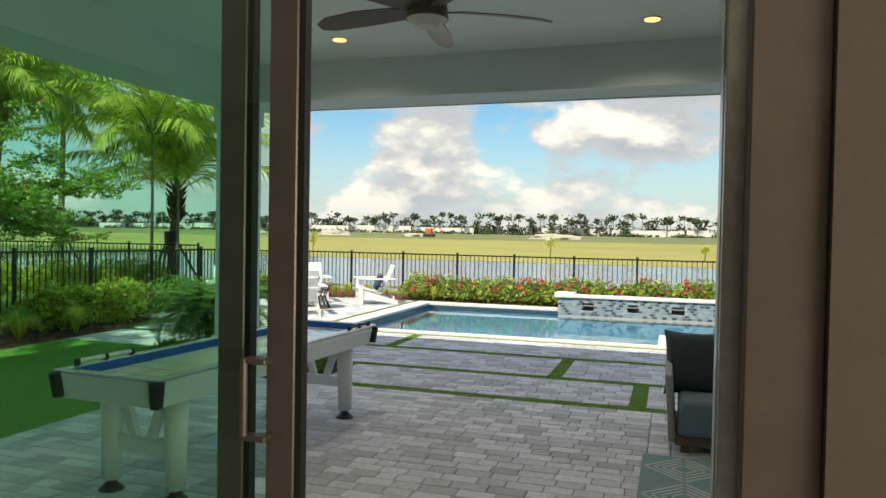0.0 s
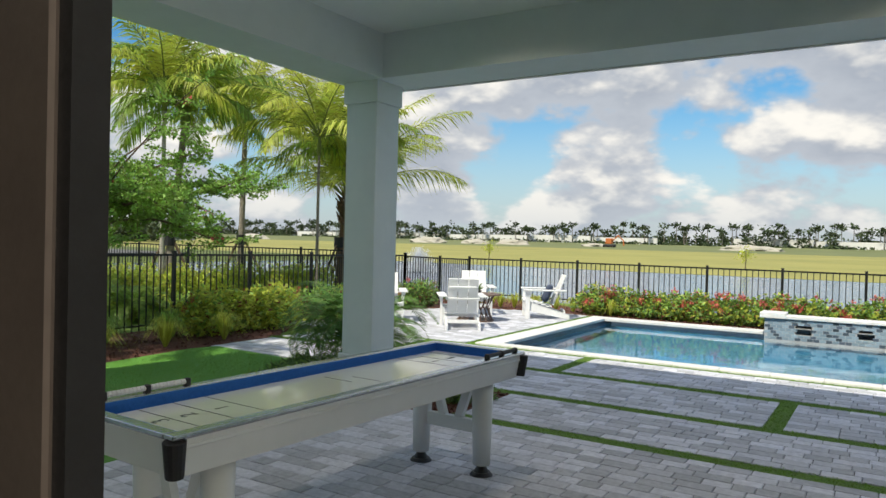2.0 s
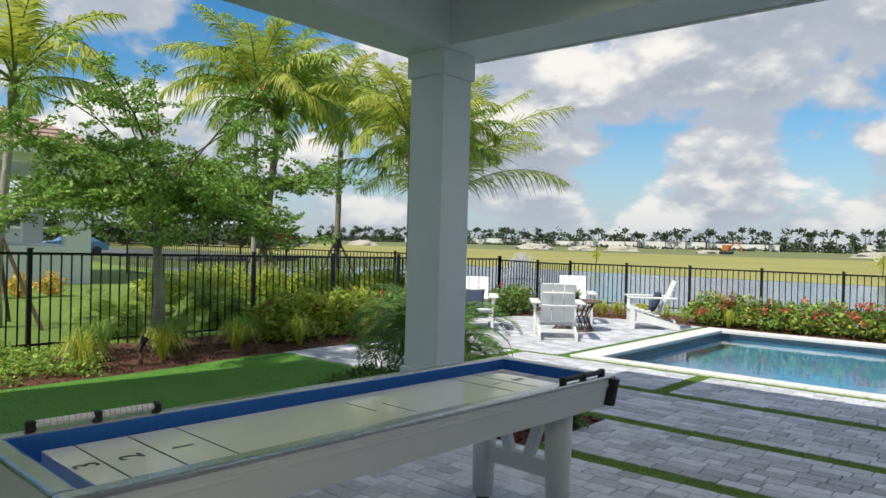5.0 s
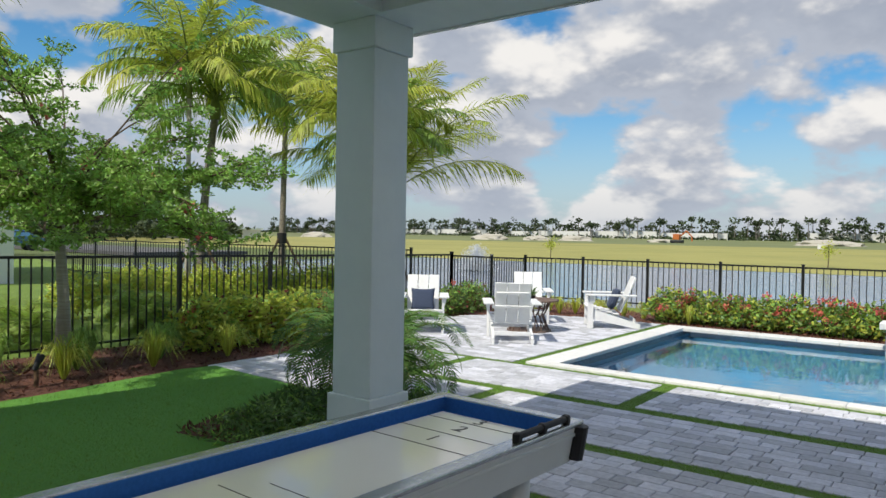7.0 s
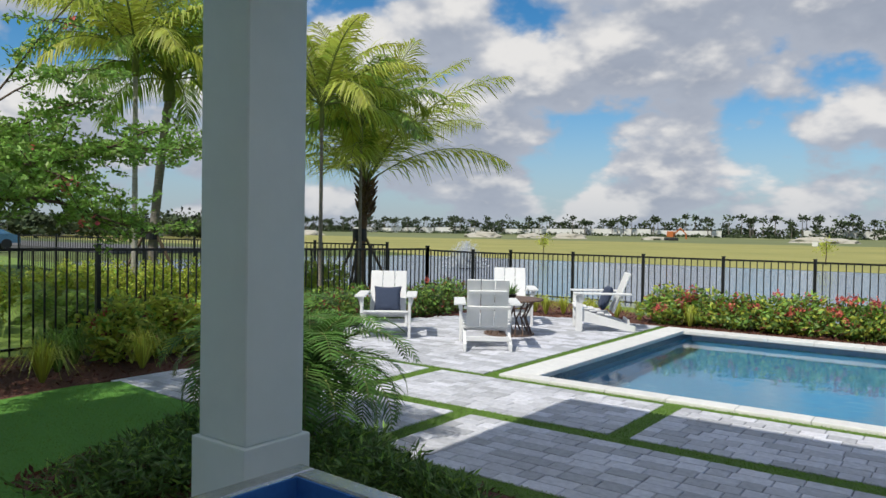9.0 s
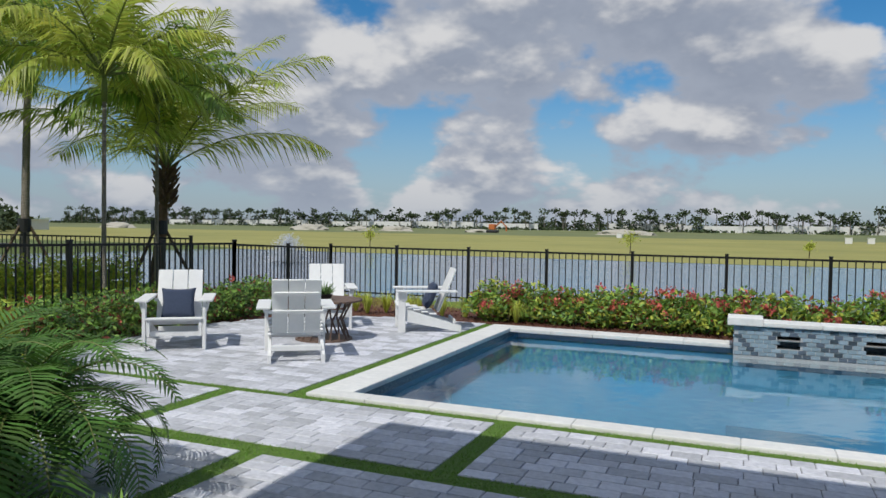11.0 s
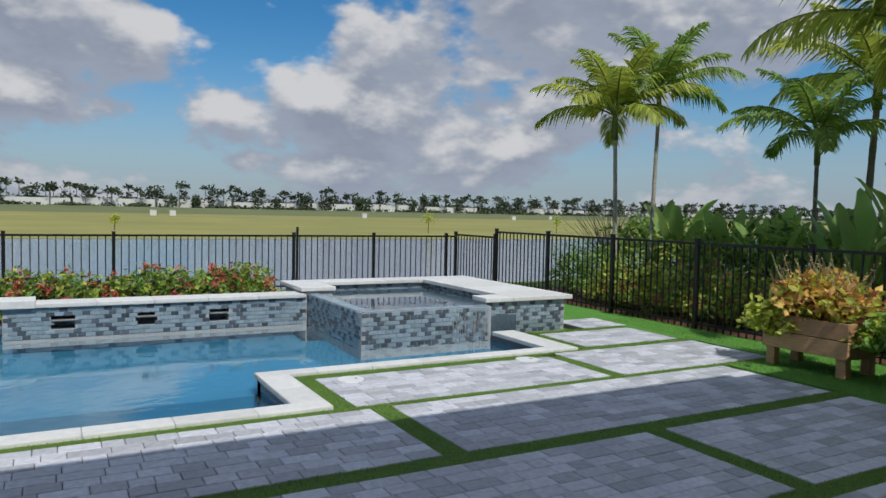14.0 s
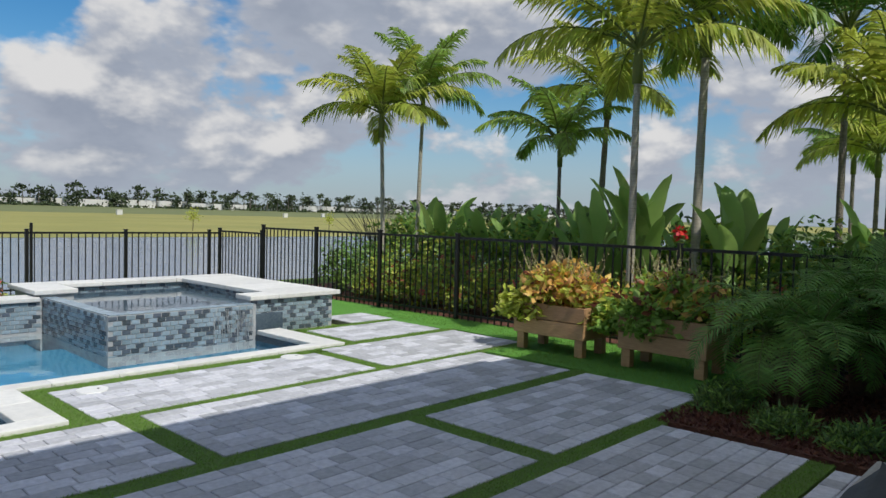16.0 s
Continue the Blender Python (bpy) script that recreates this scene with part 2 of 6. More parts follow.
M = dict(
    paver=mat("paver stone", (0.62, 0.635, 0.695), (0.43, 0.445, 0.50), 22, 0.75, bump=0.5, fine=160, vary=0.27, stain=0.25, bump_dist=0.003),
    pavers=mat("paver stone joined", (0.62, 0.635, 0.695), (0.43, 0.445, 0.50), 22, 0.75, bump=0.5, fine=160, island=0.27, stain=0.25, bump_dist=0.003),
    joint=mat("joint sand", (0.20, 0.20, 0.205), scale=30, rough=0.95, bump=0.6),
    turf=mat("artificial turf", (0.14, 0.38, 0.055), (0.10, 0.30, 0.04), 40, 0.85, bump=1.0, fine=420, stain=0.1, bump_dist=0.01),
    strip=mat("turf strip", (0.17, 0.29, 0.05), (0.11, 0.21, 0.035), 30, 0.85, bump=1.0, fine=300, stain=0.25, bump_dist=0.01),
    blade=mat("grass blades", (0.23, 0.42, 0.065), (0.15, 0.31, 0.045), 3, 0.7, bump=0, island=0.3, through_light=0.42),
    lawn=mat("lawn grass", (0.20, 0.30, 0.055), (0.13, 0.22, 0.035), 1.5, 0.9, bump=1.0, fine=60, stain=0.2, bump_dist=0.03),
    field=mat("dry field grass", (0.36, 0.33, 0.10), (0.24, 0.25, 0.07), 0.06, 0.95, bump=0.6, fine=3, stain=0.3, bump_dist=0.1),
    field_far=mat("far field", (0.19, 0.21, 0.08), (0.12, 0.15, 0.055), 0.05, 0.95, bump=0, stain=0.3),
    bank=mat("reedy bank", (0.12, 0.17, 0.04), (0.08, 0.10, 0.03), 0.8, 0.95, bump=1, fine=20, bump_dist=0.04),
    mulch=mat("red mulch", (0.19, 0.075, 0.05), (0.08, 0.032, 0.022), 30, 0.95, bump=1, fine=90, bump_dist=0.02),
    chip=mat("mulch chips", (0.16, 0.055, 0.035), (0.07, 0.025, 0.018), 20, 0.95, bump=0, island=0.4),
    coping=mat("pale travertine coping", (0.76, 0.76, 0.75), (0.64, 0.65, 0.65), 14, 0.7, bump=0.5, fine=120, vary=0.07, stain=0.12),
    plaster=mat("pool plaster", (0.040, 0.20, 0.33), (0.030, 0.16, 0.285), 8, 0.7, bump=0.2, stain=0.1),
    waterline=mat("waterline tile", (0.10, 0.14, 0.18), (0.05, 0.08, 0.12), 25, 0.25, bump=0.1),
    tile_l=mat("pale glass tile", (0.29, 0.38, 0.45), (0.23, 0.315, 0.385), 20, 0.22, bump=0.1, vary=0.16, stain=0.05),
    tile_d=mat("slate glass tile", (0.10, 0.13, 0.165), (0.07, 0.095, 0.125), 20, 0.2, bump=0.1, vary=0.35, stain=0.05),
    grout=mat("grout", (0.46, 0.49, 0.52), scale=30, rough=0.9),
    stucco=mat("pale blue grey stucco", (0.68, 0.765, 0.775), (0.64, 0.725, 0.735), 5, 0.85, bump=0.5, fine=190, stain=0.05, bump_dist=0.003),
    ceilm=mat("painted ceiling", (0.78, 0.84, 0.82), (0.75, 0.81, 0.79), 3, 0.8, bump=0.15, fine=120, stain=0.03),
    white=mat("white polymer lumber", (0.80, 0.81, 0.82), (0.74, 0.75, 0.76), 12, 0.5, bump=0.1, stain=0.05),
    black=mat("black powder coated metal", (0.018, 0.019, 0.021), (0.012, 0.012, 0.013), 12, 0.42, metal=0.3, bump=0.05),
    navy=mat("navy slub fabric", (0.055, 0.075, 0.13), (0.03, 0.045, 0.085), 60, 0.95, bump=0.7, fine=260, stretch=(1, 1, 6)),
    denim=mat("blue grey upholstery", (0.17, 0.235, 0.29), (0.14, 0.20, 0.25), 40, 0.95, bump=0.5, fine=420),
    dark_f=mat("dark slate fabric", (0.06, 0.075, 0.095), (0.045, 0.058, 0.075), 40, 0.95, bump=0.5, fine=420),
    oat=mat("oatmeal fabric", (0.42, 0.41, 0.39), (0.35, 0.345, 0.33), 40, 0.95, bump=0.5, fine=420),
    cream=mat("cream boucle", (0.66, 0.64, 0.60), (0.50, 0.48, 0.45), 60, 0.98, bump=1.0, fine=130, bump_dist=0.01),
    greyrope=mat("pale grey woven rope", (0.44, 0.44, 0.43), (0.30, 0.30, 0.30), 60, 0.8, bump=0.8, fine=200, stretch=(1, 1, 5)),
    teak=mat("weathered teak", (0.20, 0.15, 0.11), (0.13, 0.095, 0.07), 12, 0.7, bump=0.4, fine=90, stretch=(1, 6, 6)),
    cedar=mat("stained cedar planks", (0.54, 0.33, 0.175), (0.40, 0.225, 0.115), 10, 0.65, bump=0.5, fine=70, vary=0.12, stretch=(5, 1, 8)),
    silver=mat("pale grey painted cabinet", (0.76, 0.79, 0.80), (0.72, 0.75, 0.76), 6, 0.42, bump=0.05, stain=0.04),
    chrome=mat("brushed silver trim", (0.62, 0.64, 0.66), scale=30, rough=0.22, metal=0.9, bump=0.05),
    bluefelt=mat("blue gutter carpet", (0.035, 0.20, 0.62), (0.025, 0.16, 0.52), 60, 0.9, bump=0.5, fine=300),
    playfield=mat("glossy pale playfield", (0.86, 0.89, 0.87), (0.83, 0.86, 0.84), 3, 0.09, bump=0.02, stain=0.02, rough_vary=0.03, spec=0.7, coat=0.5),
    rubber=mat("black rubber", (0.018, 0.018, 0.02), scale=20, rough=0.55, bump=0.1),
    ink=mat("black print", (0.03, 0.035, 0.04), scale=20, rough=0.4, bump=0),
    frame=mat("bronze aluminium", (0.15, 0.125, 0.11), (0.12, 0.10, 0.09), 8, 0.38, metal=0.35, bump=0.05, stain=0.05),
    steel=mat("satin steel", (0.5, 0.49, 0.47), scale=20, rough=0.35, metal=0.7, bump=0, stain=0),
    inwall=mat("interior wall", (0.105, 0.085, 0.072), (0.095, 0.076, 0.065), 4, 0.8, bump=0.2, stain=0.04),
    infloor=mat("interior floor", (0.35, 0.33, 0.31), (0.28, 0.26, 0.24), 3, 0.35, bump=0.05),
    bark=mat("grey palm bark", (0.33, 0.29, 0.25), (0.19, 0.165, 0.14), 9, 0.9, bump=1, fine=40, bump_dist=0.02, stretch=(1, 1, 5)),
    bark_w=mat("pale ringed bark", (0.50, 0.47, 0.41), (0.30, 0.28, 0.24), 9, 0.9, bump=1, fine=30, bump_dist=0.01, stretch=(0.4, 0.4, 6)),
    boot=mat("brown palm boots", (0.20, 0.12, 0.07), (0.09, 0.055, 0.035), 14, 0.9, bump=1, fine=40, bump_dist=0.03),
    palm=mat("palm leaflets", (0.33, 0.46, 0.09), (0.17, 0.29, 0.055), 1.2, 0.5, bump=0, island=0.35, through_light=0.45, stain=0.0),
    palm_y=mat("yellow green leaflets", (0.56, 0.57, 0.10), (0.28, 0.38, 0.065), 1.2, 0.5, bump=0, island=0.3, through_light=0.45, stain=0),
    palm_d=mat("dark pygmy leaflets", (0.11, 0.24, 0.04), (0.05, 0.125, 0.025), 1.2, 0.6, bump=0, island=0.3, through_light=0.25, stain=0),
    rib=mat("palm ribs", (0.16, 0.20, 0.05), scale=8, rough=0.6, bump=0),
    leaf=mat("small leaves", (0.31, 0.48, 0.10), (0.21, 0.36, 0.07), 3, 0.5, bump=0, island=0.4, through_light=0.42, stain=0),
    leaf_t=mat("fine tree leaves", (0.28, 0.46, 0.085), (0.15, 0.29, 0.05), 2, 0.5, bump=0, island=0.4, through_light=0.35, stain=0),
    palm_m=mat("mid green pygmy leaflets", (0.20, 0.36, 0.075), (0.10, 0.22, 0.04), 1.2, 0.6, bump=0, island=0.3, through_light=0.3, stain=0),
    leaf_d=mat("dark leaves", (0.12, 0.22, 0.055), (0.08, 0.155, 0.04), 3, 0.5, bump=0, island=0.4, through_light=0.2, stain=0),
    leaf_y=mat("yellow green leaves", (0.64, 0.66, 0.11), (0.36, 0.44, 0.07), 3, 0.5, bump=0, island=0.35, through_light=0.42, stain=0),
    leaf_g=mat("gold and peach leaves", (0.88, 0.62, 0.16), (0.74, 0.36, 0.16), 6, 0.5, bump=0, island=0.35, through_light=0.42, stain=0),
    leaf_r=mat("red bronze leaves", (0.28, 0.07, 0.045), (0.16, 0.05, 0.03), 6, 0.5, bump=0, island=0.35, through_light=0.25, stain=0),
    banana=mat("banana leaves", (0.42, 0.60, 0.17), (0.24, 0.42, 0.11), 1.0, 0.4, bump=0.3, fine=12, island=0.3, through_light=0.42, stain=0, stretch=(1, 1, 1)),
    flower=mat("coral flowers", (0.62, 0.085, 0.085), (0.55, 0.16, 0.12), 9, 0.6, bump=0, island=0.3, through_light=0.2, stain=0),
    twig=mat("brown twigs", (0.12, 0.085, 0.055), scale=10, rough=0.9, bump=0.2),
    straw=mat("dry seed stalks", (0.42, 0.37, 0.20), scale=10, rough=0.9, bump=0, island=0.3),
    tree_far=mat("far trees", (0.060, 0.085, 0.035), (0.035, 0.055, 0.025), 0.15, 0.95, bump=0, island=0.35, stain=0),
    far_trunk=mat("far trunks", (0.20, 0.18, 0.15), scale=1, rough=0.9, bump=0),
    far_white=mat("white render wall", (0.72, 0.72, 0.70), (0.62, 0.62, 0.60), 0.2, 0.9, bump=0, stain=0.1),
    rock=mat("pale spoil", (0.42, 0.40, 0.34), (0.38, 0.35, 0.30), 0.6, 0.9, bump=0.5, fine=4, island=0.2),
    house_w=mat("white stucco", (0.80, 0.81, 0.80), (0.75, 0.76, 0.75), 3, 0.85, bump=0.3, fine=60, stain=0.06),
    roof_t=mat("clay roof tile", (0.42, 0.24, 0.18), (0.50, 0.38, 0.32), 7, 0.8, bump=0.4, island=0.25),
    asphalt=mat("asphalt", (0.12, 0.12, 0.125), scale=4, rough=0.9),
    bulb=None,
)


def emit(name, col, s):
    m = bpy.data.materials.new(name)
    m.use_nodes = True
    b = m.node_tree.nodes["Principled BSDF"]
    b.inputs["Base Color"].default_value = (*col, 1)
    b.inputs["Emission Color"].default_value = (*col, 1)
    b.inputs["Emission Strength"].default_value = s
    return m


M["bulb"] = emit("warm lamp lens", (1.0, 0.45, 0.16), 1.6)


def glass(name, tint):
    m = bpy.data.materials.new(name)
    m.use_nodes = True
    n, l = m.node_tree.nodes, m.node_tree.links
    n.remove(n["Principled BSDF"])
    t, g, mx, lw, pw2, ma = (n.new(k) for k in ("ShaderNodeBsdfTransparent", "ShaderNodeBsdfGlossy", "ShaderNodeMixShader", "ShaderNodeLayerWeight", "ShaderNodeMath", "ShaderNodeMath"))
    t.inputs[0].default_value, g.inputs["Roughness"].default_value = (*tint, 1), 0.01
    pw2.operation, pw2.inputs[1].default_value = "POWER", 4.0
    ma.operation, ma.inputs[1].default_value, ma.inputs[2].default_value = "MULTIPLY_ADD", 0.6, 0.03
    l.new(lw.outputs["Facing"], pw2.inputs[0])
    l.new(pw2.outputs[0], ma.inputs[0])
    l.new(ma.outputs[0], mx.inputs[0])
    l.new(t.outputs[0], mx.inputs[1])
    l.new(g.outputs[0], mx.inputs[2])
    l.new(mx.outputs[0], n["Material Output"].inputs[0])
    return m


M["glass"] = glass("green tinted glass", (0.83, 0.965, 0.90))


def water(name, tint, rough, waves):
    """Clear water with ripples."""
    m = bpy.data.materials.new(name)
    m.use_nodes = True
    n, l = m.node_tree.nodes, m.node_tree.links
    b = n["Principled BSDF"]
    b.inputs["Base Color"].default_value = (*tint, 1)
    b.inputs["Roughness"].default_value, b.inputs["IOR"].default_value = rough, 1.33
    b.inputs["Transmission Weight"].default_value = 1.0
    pos, bp = n.new("ShaderNodeNewGeometry"), n.new("ShaderNodeBump")
    last = None
    for s, w in waves:
        t = n.new("ShaderNodeTexNoise")
        t.inputs["Scale"].default_value, t.inputs["Detail"].default_value = s, 3
        l.new(pos.outputs["Position"], t.inputs["Vector"])
        q = n.new("ShaderNodeMath")
        q.operation = "MULTIPLY_ADD"
        q.inputs[1].default_value = w
        l.new(t.outputs[0], q.inputs[0])
        if last:
            l.new(last, q.inputs[2])
        else:
            q.inputs[2].default_value = 0
        last = q.outputs[0]
    bp.inputs["Strength"].default_value, bp.inputs["Distance"].default_value = 1.0, 1.0
    l.new(last, bp.inputs["Height"])
    l.new(bp.outputs[0], b.inputs["Normal"])
    return m, b


M["water"], _ = water("pool water", (0.82, 0.95, 1.0), 0.0, ((2.2, 0.0040), (9.0, 0.0009)))
M["lake"], _b = water("lake water", (0.16, 0.20, 0.26), 0.12, ((0.6, 0.02), (3.0, 0.014)))
_b.inputs["Transmission Weight"].default_value = 0.0

# ---- mesh helpers ----


def part(name, bm, material, parent=None, label="", smooth=False):
    """One mesh object from a bmesh, under its thing."""
    me = bpy.data.meshes.new(name)
    bm.to_mesh(me)
    bm.free()
    me.materials.append(material)
    if smooth:
        me.shade_smooth()
    ob = new(name, me)
    if parent:
        ob.parent = parent
    return tagged(ob, label)


def share(name, me, parent, loc=(0, 0, 0), rz=0.0, kind=""):
    """One more object on a mesh that alike pieces share."""
    ob = new(name, me)
    ob.parent = parent
    ob.location, ob.rotation_euler = loc, (0, 0, rz)
    return tagged(ob, kind=kind)


def thing(name, loc, label, category, group="", rz=0.0):
    ob = new(name)
    ob.location, ob.rotation_euler = loc, (0, 0, radians(rz))
    ob.empty_display_size = 0.1
    return tagged(ob, label, category, group)


def mesh_of(name, verts, faces, material):
    me = bpy.data.meshes.new(name)
    me.from_pydata([tuple(v) for v in verts], [], faces)
    me.materials.append(material)
    return me


def box(bm, a, b, bevel=0.0, m=None):
    """A box from corner a to corner b, its edges rounded by bevel, moved by m."""
    r = bmesh.ops.create_cube(bm, size=1)
    c = [(p + q) / 2 for p, q in zip(a, b)]
    s = [abs(q - p) for p, q in zip(a, b)]
    vs = r["verts"]
    for v in vs:
        v.co = Vector((v.co.x * s[0] + c[0], v.co.y * s[1] + c[1], v.co.z * s[2] + c[2]))
    if bevel:
        es = list({e for v in vs for e in v.link_edges})
        g = bmesh.ops.bevel(bm, geom=es, offset=bevel, segments=2 if bevel > 0.006 else 1, affect="EDGES", profile=0.6)
        vs = list({v for f in g["faces"] for v in f.verts} | {v for v in vs if v.is_valid})
    if m is not None:
        bmesh.ops.transform(bm, matrix=m, verts=vs)
    return vs


def rod(bm, a, b, r0, r1=None, seg=10, cap=True):
    """A round bar from a to b."""
    a, b = Vector(a), Vector(b)
    d = b - a
    q = d.to_track_quat("Z", "Y").to_matrix().to_4x4()
    r = bmesh.ops.create_cone(bm, cap_ends=cap, segments=seg, radius1=r0, radius2=r0 if r1 is None else r1, depth=d.length,
                              matrix=Matrix.Translation((a + b) / 2) @ q)
    return r["verts"]


def tube(bm, pts, radii, seg=8):
    """A bent, tapering tube through points."""
    rings = []
    for i, p in enumerate(pts):
        p = Vector(p)
        d = (Vector(pts[min(i + 1, len(pts) - 1)]) - Vector(pts[max(i - 1, 0)])).normalized()
        s = d.orthogonal().normalized() if i == 0 else (s - d * s.dot(d)).normalized()
        t = d.cross(s)
        rings.append([bm.verts.new(p + (s * math.cos(k * math.tau / seg) + t * math.sin(k * math.tau / seg)) * radii[i]) for k in range(seg)])
    for u, v in zip(rings, rings[1:]):
        for k in range(seg):
            bm.faces.new((u[k], u[(k + 1) % seg], v[(k + 1) % seg], v[k]))
    bm.faces.new(rings[0][::-1])
    bm.faces.new(rings[-1])


def slab(name, a, b, material, parent=None, label="", bevel=0.0, kind=""):
    bm = bmesh.new()
    box(bm, a, b, bevel)
    return tagged(part(name, bm, material, parent, label), kind=kind)


def structure(name, ob_label, ob):
    return tagged(ob, ob_label, kind="structure")

# ---- ground, lake, distance ----
POOL = (-1.87, 0.10, 7.3, 5.5)


def ground_height(x, y):
    if y < 8.6:
        return -0.07
    if y < 17:
        return -0.07 - (y - 8.6) / 8.4 * 0.9
    if y < 47:
        return -1.5
    return min(0.6, -0.75 + (y - 50) * 0.0052)


LAKE_W, LAKE_E = -42.0, 110.0
xs = sorted({-900, -500, -300, -180, -120, -80, -60, -46, LAKE_W, -34, -26, -20, -14, -9, -6.9, -5, -3, POOL[0], 0, 2, 4, 6, POOL[2], 8, 10, 14, 20, 30, 50, 80, LAKE_E, 130, 200, 400, 900})
ys = sorted({-300, -100, -40, -20, -12, -9, -6, -3, 0, POOL[1], 2, 4, POOL[3], 7, 8.6, 9.5, 11, 13, 15, 17, 18.5, 30, 45.5, 47, 50, 60, 80, 120, 180, 230, 300, 330, 420, 700, 1500})
bm = bmesh.new()
grid = {}
for x in xs:
    for y in ys:
        h = ground_height(x, y)
        if (x < LAKE_W or x > LAKE_E) and 8.6 < y < 60:
            h = -0.35 if y < 50 else h
        if y > 300 and y < 360:
            h += 0.9
        grid[x, y] = bm.verts.new((x, y, h))
for i in range(len(xs) - 1):
    for j in range(len(ys) - 1):
        mx, my = (xs[i] + xs[i + 1]) / 2, (ys[j] + ys[j + 1]) / 2
        if POOL[0] < mx < POOL[2] and POOL[1] < my < POOL[3]:
            continue
        f = bm.faces.new((grid[xs[i], ys[j]], grid[xs[i + 1], ys[j]], grid[xs[i + 1], ys[j + 1]], grid[xs[i], ys[j + 1]]))
        f.material_index = 0 if my < 13 else 1 if my < 50 else 2 if my < 180 else 3
ground = part("ground", bm, M["lawn"], None, "flat grassed ground running down to a lake and on to far fields")
for k in ("bank", "field", "field_far"):
    ground.data.materials.append(M[k])
structure("ground", "", ground)
bm = bmesh.new()
box(bm, (LAKE_W - 2, 13.5, -1.4), (LAKE_E + 2, 48.6, -0.72))
lake = part("water", bm, M["lake"], None, "rippled grey blue lake beyond the garden fence")
structure("", "", lake)


def tri_leaves(name, pts, size, material, parent=None, label="", up=0.25, seed=1, ratio=2.2, kind=""):
    """Many small folded leaves at points, as one mesh."""
    r = np.random.default_rng(seed)
    p = np.asarray(pts, float)
    n = len(p)
    d = r.normal(size=(n, 3))
    d[:, 2] = d[:, 2] * 0.6 + up
    d /= np.linalg.norm(d, axis=1)[:, None]
    s = np.cross(d, r.normal(size=(n, 3)))
    s /= np.linalg.norm(s, axis=1)[:, None]
    z = np.cross(d, s)
    L = size * r.uniform(0.6, 1.3, (n, 1))
    W = L / ratio
    v = np.stack([p, p + d * L * 0.5 + s * W * 0.5 + z * W * 0.12, p + d * L, p + d * L * 0.5 - s * W * 0.5 + z * W * 0.12], 1).reshape(-1, 3)
    me = bpy.data.meshes.new(name)
    me.from_pydata(v.tolist(), [], [(4 * i, 4 * i + 1, 4 * i + 2, 4 * i + 3) for i in range(n)])
    me.materials.append(material)
    ob = new(name, me)
    ob.parent = parent
    return tagged(ob, label, kind=kind)


def cloud_pts(r, n, c, rad, shell=0.5, lump=0.25, flat=0.0):
    """Points in an uneven lumpy ellipsoid, denser towards its skin."""
    d = r.normal(size=(n, 3))
    d /= np.linalg.norm(d, axis=1)[:, None]
    k = r.uniform(shell, 1, n) ** 0.6
    wob = np.array([1 + lump * 2.4 * noise.noise(Vector((a * 1.9 + c[0], b * 1.9 + c[1], e * 1.9 + 3))) for a, b, e in d])
    p = d * (k * wob)[:, None] * np.array(rad) + np.array(c)
    p[:, 2] = np.maximum(p[:, 2], flat)
    return p


R = random.Random(4)
NR = np.random.default_rng(4)

# the long white wall, its hedge and the palms before it, all over three hundred metres away
for k in range(26):
    x0 = -330 + k * 34
    if k % 9 == 7:
        continue
    slab("boundary_wall", (x0, 341, 0.4), (x0 + 33, 342, 4.6 + (k % 3) * 0.3), M["far_white"], None,
         "long white rendered boundary wall far across the field", kind="structure")
pts, tpts = [], []
for k in range(520):
    x, y = R.uniform(-420, 620), R.uniform(326, 338)
    pts.append(cloud_pts(NR, 26, (x, y, 1.4), (R.uniform(2, 4.5), 2, R.uniform(0.7, 1.3)), 0.3))
for k in range(480):
    x, y = -420 + k * 2.2 + R.uniform(-2, 2), R.uniform(335, 352)
    h = R.uniform(7, 11.5)
    if R.random() < 0.62:
        tpts.append((x, y, h))
        pts.append(cloud_pts(NR, 44, (x, y, h), (R.uniform(1.6, 2.8), 2, R.uniform(0.7, 1.5)), 0.2))
    else:
        pts.append(cloud_pts(NR, 110, (x, y, h * 0.55), (R.uniform(1.6, 4.0), 2, h * 0.45), 0.2, 0.35))
tagged(tri_leaves("far_tree_belt", np.concatenate(pts), 1.5, M["tree_far"], None, "belt of dark green palms and hedges far beyond the field", seed=3, ratio=1.6), kind="stuff")
bm = bmesh.new()
for x, y, h in tpts:
    rod(bm, (x, y, 0.2), (x, y, h), 0.22, 0.14, 4, False)
tagged(part("far_palm_trunks", bm, M["far_trunk"], None, "thin grey trunks of the distant palms"), kind="stuff")
mass = []
for k in range(420):
    x = -440 + k * 2.6 + R.uniform(-1, 1)
    mass.append(cloud_pts(NR, 46, (x, 356, 3.6), (R.uniform(3, 5), 2, R.uniform(1.6, 3.4)), 0.2))
tagged(tri_leaves("far_woodland", np.concatenate(mass), 1.5, M["tree_far"], None, "continuous low dark woodland behind the white wall", seed=31, ratio=1.5), kind="stuff")
# low woods to the west
pts = []
for k in range(500):
    a = R.uniform(55, 112)
    d = R.uniform(150, 260)
    x, y = -d * math.sin(radians(a)), d * math.cos(radians(a))
    h = R.uniform(2.5, 6.5) * d / 220
    pts.append(cloud_pts(NR, 90, (x, y, h * 0.5), (R.uniform(3, 7), 3, h * 0.55), 0.2, 0.35))
tagged(tri_leaves("far_woods", np.concatenate(pts), 1.3, M["tree_far"], None, "low dark green woodland on the western skyline", seed=5, ratio=1.5), kind="stuff")


